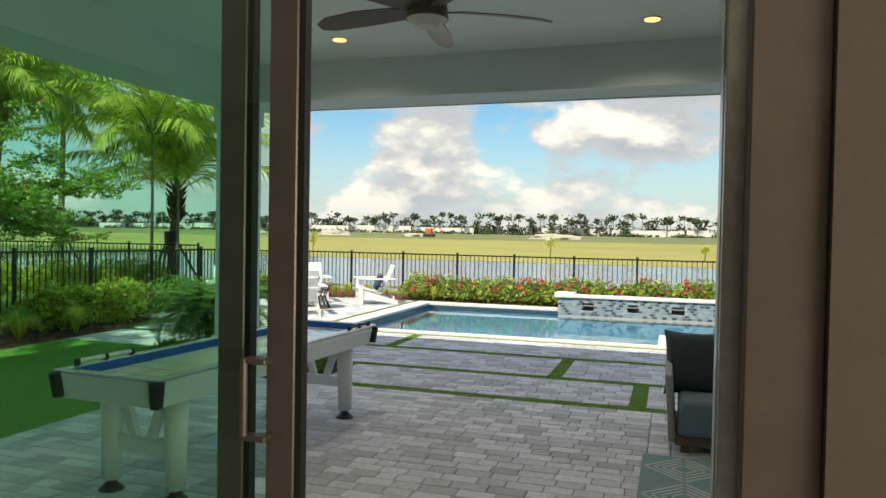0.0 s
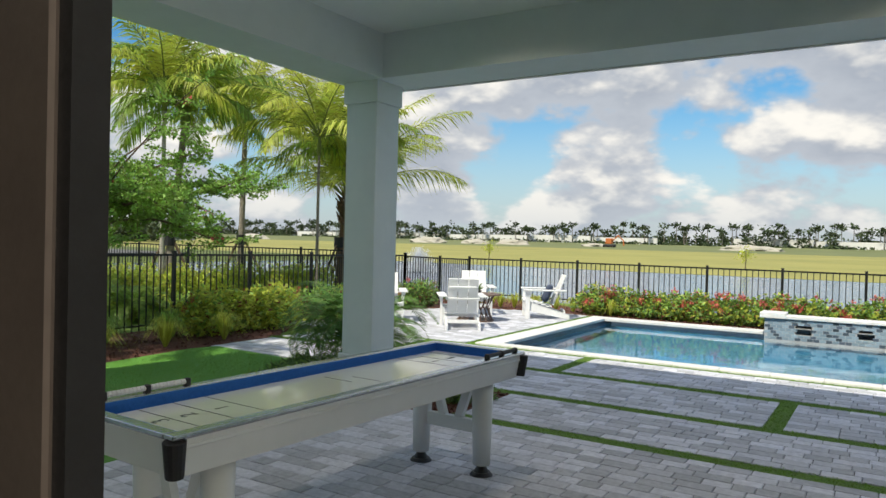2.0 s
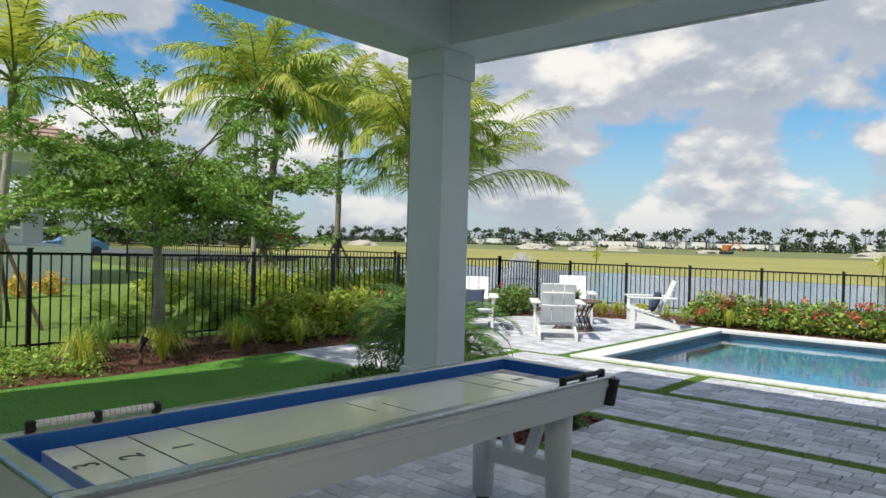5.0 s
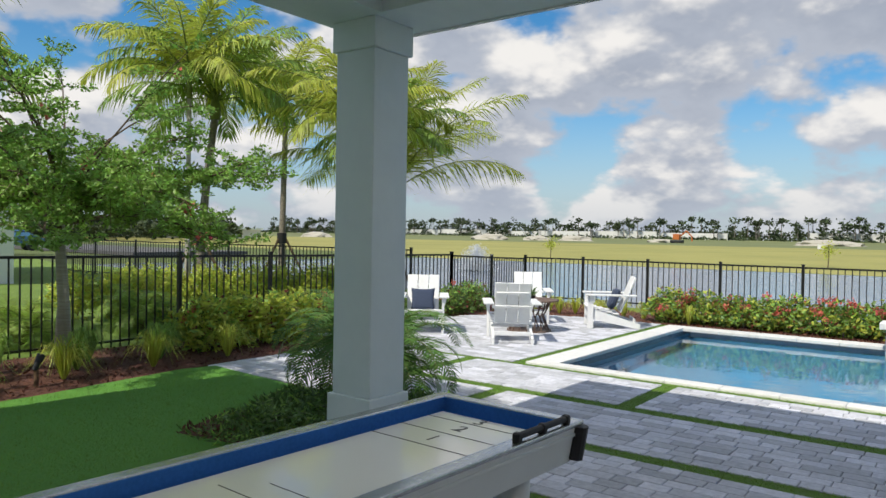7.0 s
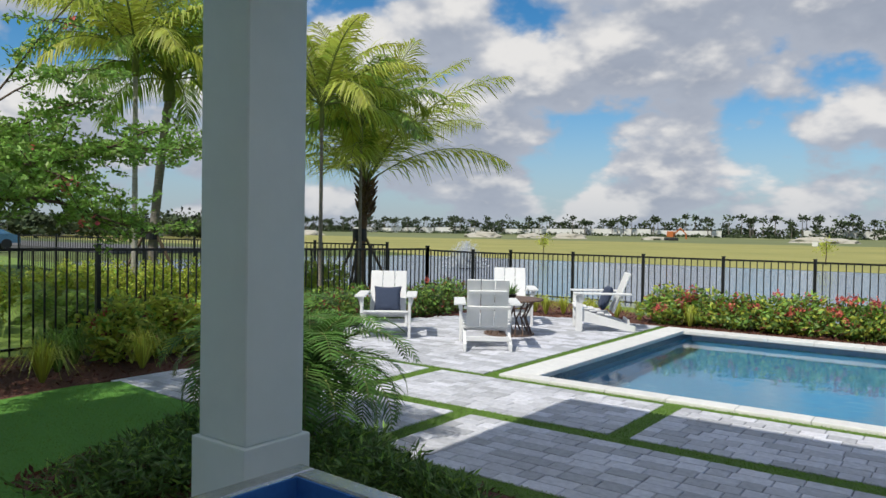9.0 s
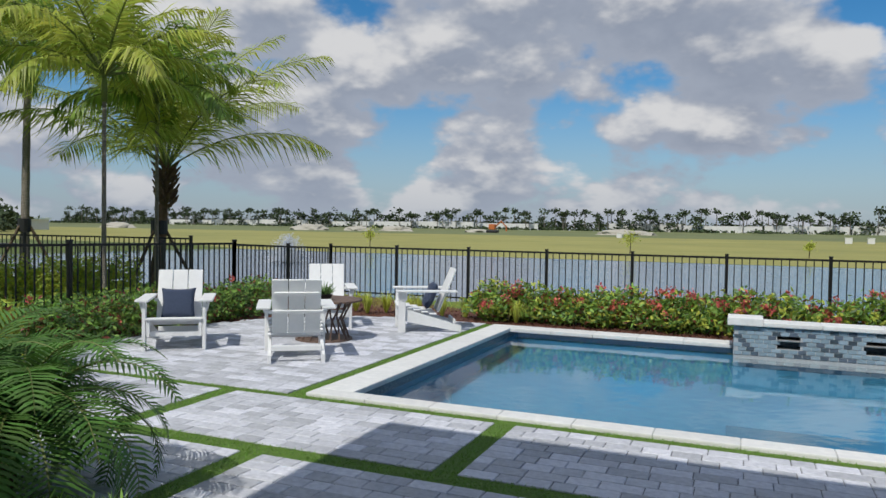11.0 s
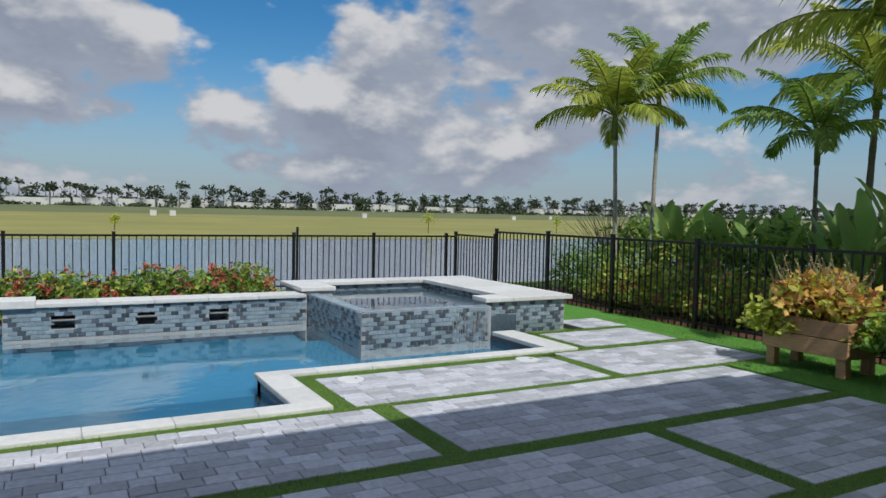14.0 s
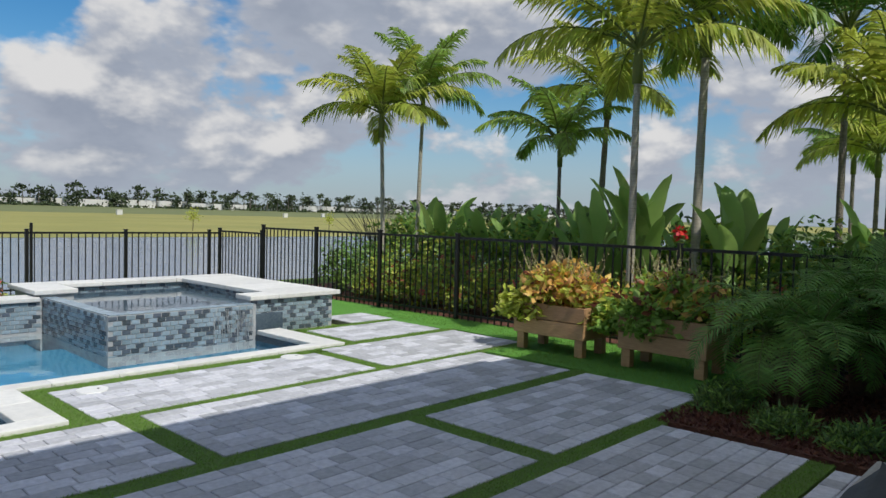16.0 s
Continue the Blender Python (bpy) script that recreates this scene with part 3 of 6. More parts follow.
def spoil_heap(loc, r, h, seed):
    bm = bmesh.new()
    bmesh.ops.create_icosphere(bm, subdivisions=3, radius=1)
    for v in bm.verts:
        q = 1 + 0.35 * noise.noise(v.co * 1.8 + Vector((seed, 0, 0)))
        v.co = Vector((v.co.x * r * q, v.co.y * r * 0.6 * q, max(-0.2, v.co.z * h * q)))
    ob = part("spoil_heap", bm, M["rock"], None, "heap of pale excavated rock on the far field")
    ob.location = loc
    tagged(ob, category="rubble heap", group="spoil heaps")


for i, (x, y, r, h) in enumerate([(-150, 225, 8, 2.2), (-133, 232, 6, 1.7), (-120, 238, 7, 2.0), (-38, 240, 8, 1.8), (-31, 243, 5, 1.4), (-210, 190, 7, 2.0), (-90, 245, 5, 1.2)]):
    spoil_heap((x, y, ground_height(x, y)), r, h, i)
for i, (x, y) in enumerate([(20, 150), (24, 152), (70, 160), (118, 165), (-26, 170), (160, 150), (150, 190)]):
    t = thing("utility_box", (x, y, ground_height(x, y)), "small white utility box standing in the far field", "utility box", "utility boxes")
    slab("cabinet", (-0.6, -0.4, 0), (0.6, 0.4, 1.1), M["far_white"], t, bevel=0.03)
    slab("lid", (-0.66, -0.46, 1.1), (0.66, 0.46, 1.18), M["far_white"], t, bevel=0.02)
t = thing("excavator", (-78, 228, 0.3), "small orange excavator parked on the far field", "excavator")
M["orange"] = mat("orange machine paint", (0.55, 0.16, 0.04), rough=0.5)
slab("cab", (-1.2, -1, 1.1), (1.0, 1, 3.0), M["orange"], t, bevel=0.2)
slab("track", (-2, -1.3, 0), (2, 1.3, 1.0), M["rubber"], t, bevel=0.3)
bm = bmesh.new()
tube(bm, [(0.8, 0, 2), (3.0, 0, 4.0), (4.8, 0, 2.2), (4.9, 0, 0.6)], [0.25, 0.3, 0.2, 0.3], 6)
part("boom", bm, M["orange"], t)

# small saplings in the field, west and north
for i, (x, y, h) in enumerate([(-8, 62, 2.2), (38, 64, 2.3), (57, 66, 2.0), (64, 60, 1.8), (-34, 60, 2.2), (7, 66, 1.4), (30, 22, 1.0)]):
    z = ground_height(x, y) if y > 47 else -0.72
    t = thing("sapling", (x, y, z), "thin young yellow green sapling beyond the lake", "sapling", "saplings across the water")
    bm = bmesh.new()
    tube(bm, [(0, 0, 0), (0.05, 0, h * 0.5), (0, 0.05, h)], [0.05, 0.04, 0.01], 5)
    part("trunk", bm, M["twig"], t)
    tri_leaves("crown", cloud_pts(NR, 260, (0, 0, h * 0.7), (h * 0.35, h * 0.3, h * 0.35), 0.1, 0.4), 0.22, M["leaf_y"], t, seed=i)

# fountain in the lake
t = thing("lake_fountain", (-23.75, 31, -0.72), "white spraying fountain jet in the lake", "fountain")
fp = []
for k in range(5200):
    a, u = R.uniform(0, math.tau), R.random() ** 0.5
    rr = R.uniform(0.15, 1.0)
    fp.append((math.cos(a) * u * 1.6 * rr, math.sin(a) * u * 1.6 * rr, 1.75 * (1 - (u - 0.25) ** 2 * 1.7) * R.uniform(0.3 * u, 1.0)))
M["spray"] = mat("white spray drops", (0.85, 0.88, 0.92), scale=30, rough=0.3, bump=0, through_light=0.4)
tri_leaves("spray", fp, 0.10, M["spray"], t, "fine white water spray", up=-0.3, seed=8)
bm = bmesh.new()
rod(bm, (0, 0, -0.12), (0, 0, 0.06), 0.5, 0.35, 16)
part("float", bm, M["rubber"], t)

# ---- pool ----
ZC = 0.02
WATER_Z = -0.10


def quad_wall(bm, a, b, z0, z1, th, inward):
    """An upright slab from a to b, th thick towards the left of a->b if inward."""
    a, b = Vector(a), Vector(b)
    d = (b - a).normalized()
    s = Vector((-d.y, d.x)) * (th if inward else -th)
    ps = [a, b, b + s, a + s]
    vs = [bm.verts.new((p.x, p.y, z)) for z in (z0, z1) for p in ps]
    for f in ((0, 1, 2, 3), (7, 6, 5, 4), (0, 4, 5, 1), (1, 5, 6, 2), (2, 6, 7, 3), (3, 7, 4, 0)):
        bm.faces.new([vs[i] for i in f])


OUT = [(-1.52, 0.28), (3.70, 0.28), (3.70, 1.46), (7.02, 1.46), (7.02, 5.3), (-1.52, 5.3)]
bm = bmesh.new()
for a, b in zip(OUT, OUT[1:] + OUT[:1]):
    quad_wall(bm, a, b, -1.5, -0.16, 0.12, False)
box(bm, (-1.70, 0.14, -1.6), (7.2, 5.5, -1.35))
box(bm, (1.5, 0.8 + 0.85, -1.35), (7.0, 4.0, -0.62))
shell = structure("pool_shell", "blue plastered swimming pool basin with a shallow shelf", part("pool_shell", bm, M["plaster"]))
bmesh_wl = bmesh.new()
for a, b in zip(OUT, OUT[1:] + OUT[:1]):
    quad_wall(bmesh_wl, a, b, -0.16, -0.032, 0.12, False)
structure("pool_waterline", "band of dark waterline tile round the pool", part("pool_waterline", bmesh_wl, M["waterline"]))
bm = bmesh.new()
vs = [bm.verts.new((x, y, WATER_Z)) for x, y in OUT]
bm.faces.new(vs)
pw = part("pool_water", bm, M["water"], None, "clear still blue swimming pool water")
structure("", "", pw)
pw.visible_shadow = False

# coping stones: rounded travertine pieces end to end
coping = thing("pool_coping", (0, 0, 0), "pale travertine bullnose coping round the pool edge", "pool coping")


def cop_mesh(L, W, H, key={}):
    k = (round(L, 3), round(W, 3), H)
    if k not in key:
        b = bmesh.new()
        box(b, (-L / 2 + 0.0008, -W / 2, 0), (L / 2 - 0.0008, W / 2, H), min(0.012, H * 0.4))
        me = bpy.data.meshes.new("coping_stone")
        b.to_mesh(me)
        b.free()
        me.materials.append(M["coping"])
        key[k] = me
    return key[k]


def coping_run(a, b, W, z=-0.03, H=0.055, parent=None, seg=0.6, name="coping_stone"):
    a, b = Vector(a), Vector(b)
    L = (b - a).length
    n = max(1, round(L / seg))
    ang = math.atan2(b.y - a.y, b.x - a.x)
    for i in range(n):
        p = a + (b - a) * ((i + 0.5) / n)
        share(name, cop_mesh(L / n, W, H), parent, (p.x, p.y, z), ang)


coping_run((-1.87, 0.20), (3.95, 0.20), 0.20, parent=coping)
coping_run((3.81, 0.30), (3.81, 1.29), 0.28, parent=coping)
coping_run((3.67, 1.38), (7.0, 1.38), 0.18, parent=coping)
coping_run((7.17, 1.29), (7.17, 2.60), 0.34, parent=coping)
coping_run((-1.69, 0.30), (-1.69, 5.19), 0.36, parent=coping)
coping_run((-1.51, 5.02), (1.50, 5.02), 0.34, parent=coping)

# ---- fountain wall and spa ----
TILE_L = (0.074, 0.043)
tl = mesh_of("tile", [(x, 0, z) for x, z in ((-.0455, -.0235), (.0455, -.0235), (.0455, .0235), (-.0455, .0235))] +
             [(x, -0.006, z) for x, z in ((-.0425, -.0205), (.0425, -.0205), (.0425, .0205), (-.0425, .0205))],
             [(4, 5, 6, 7), (0, 1, 5, 4), (1, 2, 6, 5), (2, 3, 7, 6), (3, 0, 4, 7)], M["tile_l"])
td = tl.copy()
td.materials[0] = M["tile_d"]


def tiled_face(parent, a, b, z0, z1, skip=(), seed=0, dark=0.34, limit=300, px=0.098, pz=0.053):
    """Glass tiles in running bond on an upright face from a to b, facing the right of a->b; those past limit are joined."""
    r = random.Random(seed)
    a, b = Vector(a), Vector(b)
    d = (b - a).normalized()
    L, ang = (b - a).length, math.atan2(b.y - a.y, b.x - a.x)
    cells = []
    for j in range(int((z1 - z0) / pz)):
        for i in range(int(L / px)):
            u = (i + 0.5) * px + (px / 2 if j % 2 else 0)
            z = z1 - (j + 0.5) * pz - 0.003
            if u > L - px / 2 + 0.01 or any(s0 < u < s1 and zz0 < z < zz1 for s0, s1, zz0, zz1 in skip):
                continue
            # dark tiles seldom touch: the chance falls after a dark neighbour
            last = bool(cells) and cells[-1][2]
            cells.append((u, z, r.random() < (dark * 0.5 if last else dark * 1.45)))
    rest = {0: [], 1: []}
    for k, (u, z, dk) in enumerate(cells):
        p = a + d * u
        if k < limit:
            share("tile", td if dk else tl, parent, (p.x, p.y, z), ang)
        else:
            rest[dk].append((p.x, p.y, z))
    for dk, lst in rest.items():
        if lst:
            base = [v.co.copy() for v in tl.vertices]
            fs = [tuple(f.vertices) for f in tl.polygons]
            m = Matrix.Rotation(ang, 3, "Z")
            V, F = [], []
            for p in lst:
                o = len(V)
                V += [m @ c + Vector(p) for c in base]
                F += [tuple(o + q for q in f) for f in fs]
            ob = new("tiles", mesh_of("tiles", V, F, M["tile_d" if dk else "tile_l"]))
            ob.parent = parent
            tagged(ob, kind="stuff")


fw = thing("fountain_wall", (0, 0, 0), "low glass mosaic fountain wall with three spillways and a white cap", "fountain wall")
holes = [(0.50, 0.76, 0.03, 0.21), (1.44, 1.70, 0.03, 0.21), (2.34, 2.60, 0.03, 0.21)]
bm = bmesh.new()
x0, x1, yf, yb, zt = 1.52, 5.20, 4.66, 4.98, 0.30
edges = [0] + [e for h in holes for e in h[:2]] + [x1 - x0]
for i in range(0, len(edges), 2):
    box(bm, (x0 + edges[i], yf, -0.5), (x0 + edges[i + 1], yb, zt))
for h in holes:
    box(bm, (x0 + h[0], yf, -0.5), (x0 + h[1], yb, h[2]))
    box(bm, (x0 + h[0], yf, h[3]), (x0 + h[1], yb, zt))
    box(bm, (x0 + h[0], yf + 0.2, h[2]), (x0 + h[1], yb, h[3]))
part("wall_core", bm, M["grout"], fw)
for h in holes:
    slab("spillway", (x0 + h[0] + 0.005, yf - 0.03, 0.13), (x0 + h[1] - 0.005, yf + 0.18, 0.15), M["steel"], fw, "satin steel spillway lip", 0.004)
    slab("niche_back", (x0 + h[0] + 0.002, yf + 0.185, 0.03), (x0 + h[1] - 0.002, yf + 0.199, 0.21), M["waterline"], fw)
coping_run((1.85, 4.82), (5.18, 4.82), 0.40, 0.30, 0.055, fw, 0.62, "cap_stone")
coping_run((1.44, 4.82), (1.86, 4.82), 0.44, 0.30, 0.10, fw, 0.42, "cap_stone")

spa = thing("spa", (0, 0, 0), "raised square spa clad in grey glass mosaic, white stone cap", "spa")
SX0, SX1, SY0, SZ = 5.22, 6.98, 2.66, 0.340
for a, b in (((SX0, SY0, -1.3), (SX0 + 0.16, 4.7, SZ)),
             ((SX0 + 0.16, SY0, -1.3), (SX1 + 0.04, SY0 + 0.175, SZ)),
             ((5.2, 4.7, -1.3), (5.6, 5.7, 0.38)),
             ((5.6, 5.42, -1.3), (8.3, 5.7, 0.38)),
             ((SX1 + 0.02, 2.78, -1.3), (8.3, 3.06, 0.38)),
             ((7.5, 3.06, -1.3), (8.3, 5.42, 0.38))):
    slab("spa_wall", a, b, M["grout"], spa)
bm = bmesh.new()
box(bm, (5.37, 2.77, -0.5), (7.49, 5.41, 0.2))
part("spa_floor", bm, M["waterline"], spa, "dark tiled spa floor under shallow water")
bm = bmesh.new()
f = bm.faces.new([bm.verts.new(p) for p in ((5.365, 2.765, 0.30), (7.495, 2.765, 0.30), (7.495, 5.415, 0.30), (5.365, 5.415, 0.30))])
sw = part("spa_water", bm, M["water"], spa, "still spa water")
sw.visible_shadow = False
coping_run((5.12, 5.56), (8.42, 5.56), 0.40, 0.38, 0.06, spa, 0.6, "cap_stone")
coping_run((5.38, 4.66), (5.38, 5.36), 0.52, 0.38, 0.06, spa, 0.7, "cap_stone")
coping_run((7.9, 2.72), (7.9, 5.36), 1.0, 0.38, 0.06, spa, 0.66, "cap_stone")
coping_run((6.98, 2.90), (7.4, 2.90), 0.36, 0.38, 0.06, spa, 0.5, "cap_stone")
for (a, b) in (((SX0 + 0.02, SY0 + 0.08), (7.0, SY0 + 0.08)), ((SX0 + 0.08, SY0 + 0.16), (SX0 + 0.08, 4.66))):
    coping_run(a, b, 0.155, SZ, 0.012, spa, 0.08, "rim_tile")
for o in spa.children:
    if o.name.startswith("rim_tile"):
        o.data.materials[0] = M["tile_l"]
M["fall"] = mat("thin falling water", (0.75, 0.80, 0.84), scale=12, rough=0.15, bump=0.6, fine=60, stretch=(8, 8, 1), through_light=0.5)
bm = bmesh.new()
for k in range(46):
    u = 6.35 + 0.62 * R.random() ** 0.7
    z1 = R.uniform(0.05, 0.33)
    rod(bm, (u, SY0 - 0.012, z1), (u + R.uniform(-.01, .01), SY0 - 0.02, z1 - R.uniform(0.05, 0.3)), 0.004, 0.002, 4)
for v in bm.verts:
    v.co.z = max(v.co.z, WATER_Z)
part("overflow_water", bm, M["fall"], spa, "thin white water running over the spa rim")

# ---- paving ----
PV = {}


def paver_mesh(L, W, H=0.05):
    k = (round(L, 2), round(W, 3))
    if k not in PV:
        x, y, c = k[0] / 2 - 0.0026, W / 2 - 0.0026, 0.005
        v = [(sx * x, sy * y, -H) for sx, sy in ((-1, -1), (1, -1), (1, 1), (-1, 1))]
        v += [(sx * x, sy * y, -0.005) for sx, sy in ((-1, -1), (1, -1), (1, 1), (-1, 1))]
        v += [(sx * (x - c), sy * (y - c), 0) for sx, sy in ((-1, -1), (1, -1), (1, 1), (-1, 1))]
        f = [(8, 9, 10, 11)]
        for o in (0, 4):
            f += [(o + i, o + (i + 1) % 4, o + 4 + (i + 1) % 4, o + 4 + i) for i in range(4)]
        PV[k] = mesh_of("paver", v, f, M["paver"])
    return PV[k]


def panel(x0, y0, x1, y1, near=None, inside=None):
    """One field of grey pavers in courses along x; near: the stretch whose pavers are pieces of their own."""
    t = thing("paving_panel", (0, 0, 0), "field of variegated grey concrete plank pavers", "paving", "paving fields")
    slab("bedding", (x0, y0, -0.10), (x1, y1, -0.012), M["joint"], t) if not inside else None
    n = max(1, round((y1 - y0) / 0.127))
    w = (y1 - y0) / n
    made, V, F = 0, [], []
    for j in range(n):
        y, x = y0 + (j + 0.5) * w, x0
        first = True
        while x < x1 - 0.02:
            L = R.choice((0.14, 0.19, 0.19, 0.25, 0.25))
            if first:
                L, first = R.choice((0.12, 0.17, 0.23)), False
            if x + L > x1 - 0.08:
                L = x1 - x
            cx = x + L / 2
            x += L
            if inside and not inside(cx, y):
                continue
            dz = R.uniform(-0.0015, 0.0015)
            me = paver_mesh(L, w)
            if made < 300 and (near is None or near(cx, y)):
                share("paver", me, t, (cx, y, dz))
                made += 1
            else:
                o = len(V)
                V += [(v.co.x + cx, v.co.y + y, v.co.z + dz) for v in me.vertices]
                F += [tuple(o + q for q in p.vertices) for p in me.polygons]
    if V:
        ob = new("pavers", mesh_of("pavers", V, F, M["pavers"]))
        ob.parent = t
        tagged(ob, kind="stuff")


FIELDS = [  # x0, y0, x1, y1
    (0.06, -1.20, 4.21, -0.01), (4.39, -1.20, 8.20, -0.01), (-2.52, -1.20, -0.10, -0.01), (-4.6, -1.20, -2.69, -0.01),
    (-1.21, -2.56, 2.50, -1.38), (2.66, -2.56, 5.77, -1.38), (5.95, -2.56, 8.20, -1.38), (-4.6, -2.56, -1.38, -1.38),
    (0.15, -3.74, 3.48, -2.72), (3.64, -3.74, 7.1, -2.72),
    (4.13, 0.10, 6.77, 1.10), (6.93, 0.10, 9.10, 1.22), (7.55, 1.40, 9.05, 2.32), (8.45, 2.50, 9.2, 3.2)]
STRIPS = [(-5.0, 0.0, 9.3, 0.10), (-4.7, -1.38, 8.3, -1.20), (-1.38, -2.72, 8.2, -2.56), (0.1, -3.89, 7.1, -3.74),
          (-0.10, -1.2, 0.06, 0), (4.21, -1.2, 4.39, 0), (-2.69, -1.2, -2.52, 0), (2.50, -2.56, 2.66, -1.38), (5.77, -2.56, 5.95, -1.38),
          (-1.38, -2.56, -1.21, -1.38), (3.48, -3.74, 3.64, -2.72), (6.77, 0.10, 6.93, 1.22), (3.95, 0.10, 4.13, 1.28), (4.13, 1.10, 6.93, 1.28), (6.93, 1.22, 9.2, 1.40),
          (7.35, 1.40, 7.55, 2.5), (7.4, 2.32, 9.1, 2.5), (-2.05, 0.10, -1.87, 5.3)]


def grass_strip(x0, y0, x1, y1, seed):
    t = thing("grass_strip", (0, 0, 0), "narrow strip of green artificial grass between pavers", "grass strip", "grass joints")
    slab("backing", (x0, y0, -0.08), (x1, y1, -0.008), M["strip"], t)
    r = np.random.default_rng(seed)
    n = int((x1 - x0) * (y1 - y0) * 6500)
    p = np.stack([r.uniform(x0 - 0.006, x1 + 0.006, n), r.uniform(y0 - 0.006, y1 + 0.006, n), np.full(n, -0.008)], 1)
    tri_leaves("turf_fibre", p, 0.017, M["blade"], t, up=1.3, seed=seed, ratio=4, kind="stuff")


for i, s in enumerate(STRIPS):
    grass_strip(*s, i)

tl_ = thing("artificial_turf", (0, 0, 0), "smooth bright green artificial lawn", "artificial lawn", "artificial lawns")
bm = bmesh.new()
o = [(-4.35, -8.9), (-1.05, -8.9), (-1.05, -4.25), (-1.3, -4.2), (-2.35, -4.4), (-2.6, -3.8), (-2.05, -3.0), (-2.6, -2.66), (-4.5, -2.52), (-4.6, -2.9), (-4.42, -4.5)]
vs = [bm.verts.new((x, y, 0)) for x, y in o]
g = bmesh.ops.extrude_face_region(bm, geom=[bm.faces.new(vs)])
bmesh.ops.translate(bm, verts=[v for v in g["geom"] if isinstance(v, bmesh.types.BMVert)], vec=(0, 0, -0.06))
part("turf", bm, M["turf"], tl_)
tr_ = thing("artificial_turf", (0, 0, 0), "green artificial lawn along the garden fence", "artificial lawn", "artificial lawns")
bm = bmesh.new()
o = [(8.14, -2.9), (9.95, -2.9), (9.95, 5.2), (8.45, 5.7), (8.45, 3.2), (9.2, 3.2), (9.2, 2.5), (9.0, 2.5), (9.1, 1.36), (9.2, 1.36), (9.15, 0.19), (9.3, 0.19), (9.3, 0.0), (8.3, 0.0), (8.3, -1.38), (8.14, -1.4)]
vs = [bm.verts.new((x, y, -0.004)) for x, y in o]
g = bmesh.ops.extrude_face_region(bm, geom=[bm.faces.new(vs)])
bmesh.ops.translate(bm, verts=[v for v in g["geom"] if isinstance(v, bmesh.types.BMVert)], vec=(0, 0, -0.06))
part("turf", bm, M["turf"], tr_)
r = np.random.default_rng(77)
p = np.stack([r.uniform(-4.4, -1.1, 26000), r.uniform(-8.5, -2.7, 26000), np.full(26000, 0.0)], 1)
tri_leaves("turf_fibre", p, 0.018, M["blade"], tl_, up=1.5, seed=7, ratio=4, kind="stuff")
p = np.stack([r.uniform(8.2, 9.9, 16000), r.uniform(-2.8, 3.0, 16000), np.full(16000, -0.004)], 1)
p = p[(p[:, 0] > 9.2) | (p[:, 1] < 0)]
tri_leaves("turf_fibre", p, 0.022, M["blade"], tr_, up=1.5, seed=8, ratio=4, kind="stuff")
for x, y in ((4.42, 0.95), (6.45, 1.05)):
    t = thing("skimmer_lid", (x, y, 0.002), "round white pool skimmer lid set in the paving", "skimmer lid", "skimmer lids")
    bm = bmesh.new()
    rod(bm, (0, 0, -0.01), (0, 0, 0.006), 0.125, 0.12, 28)
    part("lid", bm, M["white"], t)
    bm = bmesh.new()
    rod(bm, (0.05, 0, 0.004), (0.05, 0, 0.008), 0.012, 0.012, 10)
    part("finger_hole", bm, M["rubber"], t)

# ---- covered terrace and house ----
CZ, BZ, HY = 3.40, 3.0, -8.745   # ceiling, beam underside, house wall


def struct_box(name, label, a, b, m, bevel=0.0):
    return structure(name, label, slab(name, a, b, m, bevel=bevel))


struct_box("beam", "deep pale grey stucco beam over the terrace opening", (-1.05, -4.13, BZ), (7.0, -3.62, 4.25), M["stucco"])
struct_box("beam", "deep pale grey stucco beam along the terrace side", (-1.05, HY, BZ), (-0.52, -4.13, 4.25), M["stucco"])
struct_box("trim", "thin pale drip edge under the beam", (-1.09, -3.62, BZ - 0.012), (7.0, -3.59, BZ + 0.05), M["house_w"])
struct_box("ceiling", "smooth pale grey green terrace ceiling", (-0.52, HY, CZ), (7.0, -4.13, CZ + 0.12), M["ceilm"])
# carried on past the beam so its shadow meets that of the block beside it
struct_box("roof", "flat terrace roof", (-1.20, HY, 4.25), (7.5, -3.54, 4.37), M["house_w"])
# two unseen blocks, added and sized only for the shade they cast eastward
struct_box("house_wing", "unseen stucco block added to shade the eastern paving", (7.02, HY, -0.1), (8.3, -4.2, 5.15), M["stucco"])
struct_box("house_wing", "lower unseen stucco block added to shape the shade round the planters", (8.304, HY, -0.1), (13.0, -4.2, 4.2), M["stucco"])
# the two-storey house behind
struct_box("wall_north", "tall stucco house wall", (-4.6, -9.195, 3.0), (9.2, HY, 8.2), M["stucco"])
struct_box("wall_west", "plain house wall beside the sliding doors", (-4.6, -9.195, -0.1), (-0.4, HY, 3.0), M["stucco"])
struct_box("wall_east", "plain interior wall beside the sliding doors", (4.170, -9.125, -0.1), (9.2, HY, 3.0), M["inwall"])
struct_box("house_roof", "house roof", (-4.6, -16, 8.2), (9.2, HY, 8.35), M["house_w"])
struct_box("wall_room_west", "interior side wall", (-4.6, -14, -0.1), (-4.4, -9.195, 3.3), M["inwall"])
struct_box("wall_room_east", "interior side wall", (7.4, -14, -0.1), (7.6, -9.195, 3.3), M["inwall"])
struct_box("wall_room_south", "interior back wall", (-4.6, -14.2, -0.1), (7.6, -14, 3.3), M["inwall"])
struct_box("ceiling", "interior ceiling", (-4.6, -14.2, 3.06), (7.6, -9.195, 3.2), M["house_w"])
struct_box("floor", "pale tiled interior floor", (-4.6, -14.2, -0.1), (7.6, -9.125, 0.04), M["infloor"])
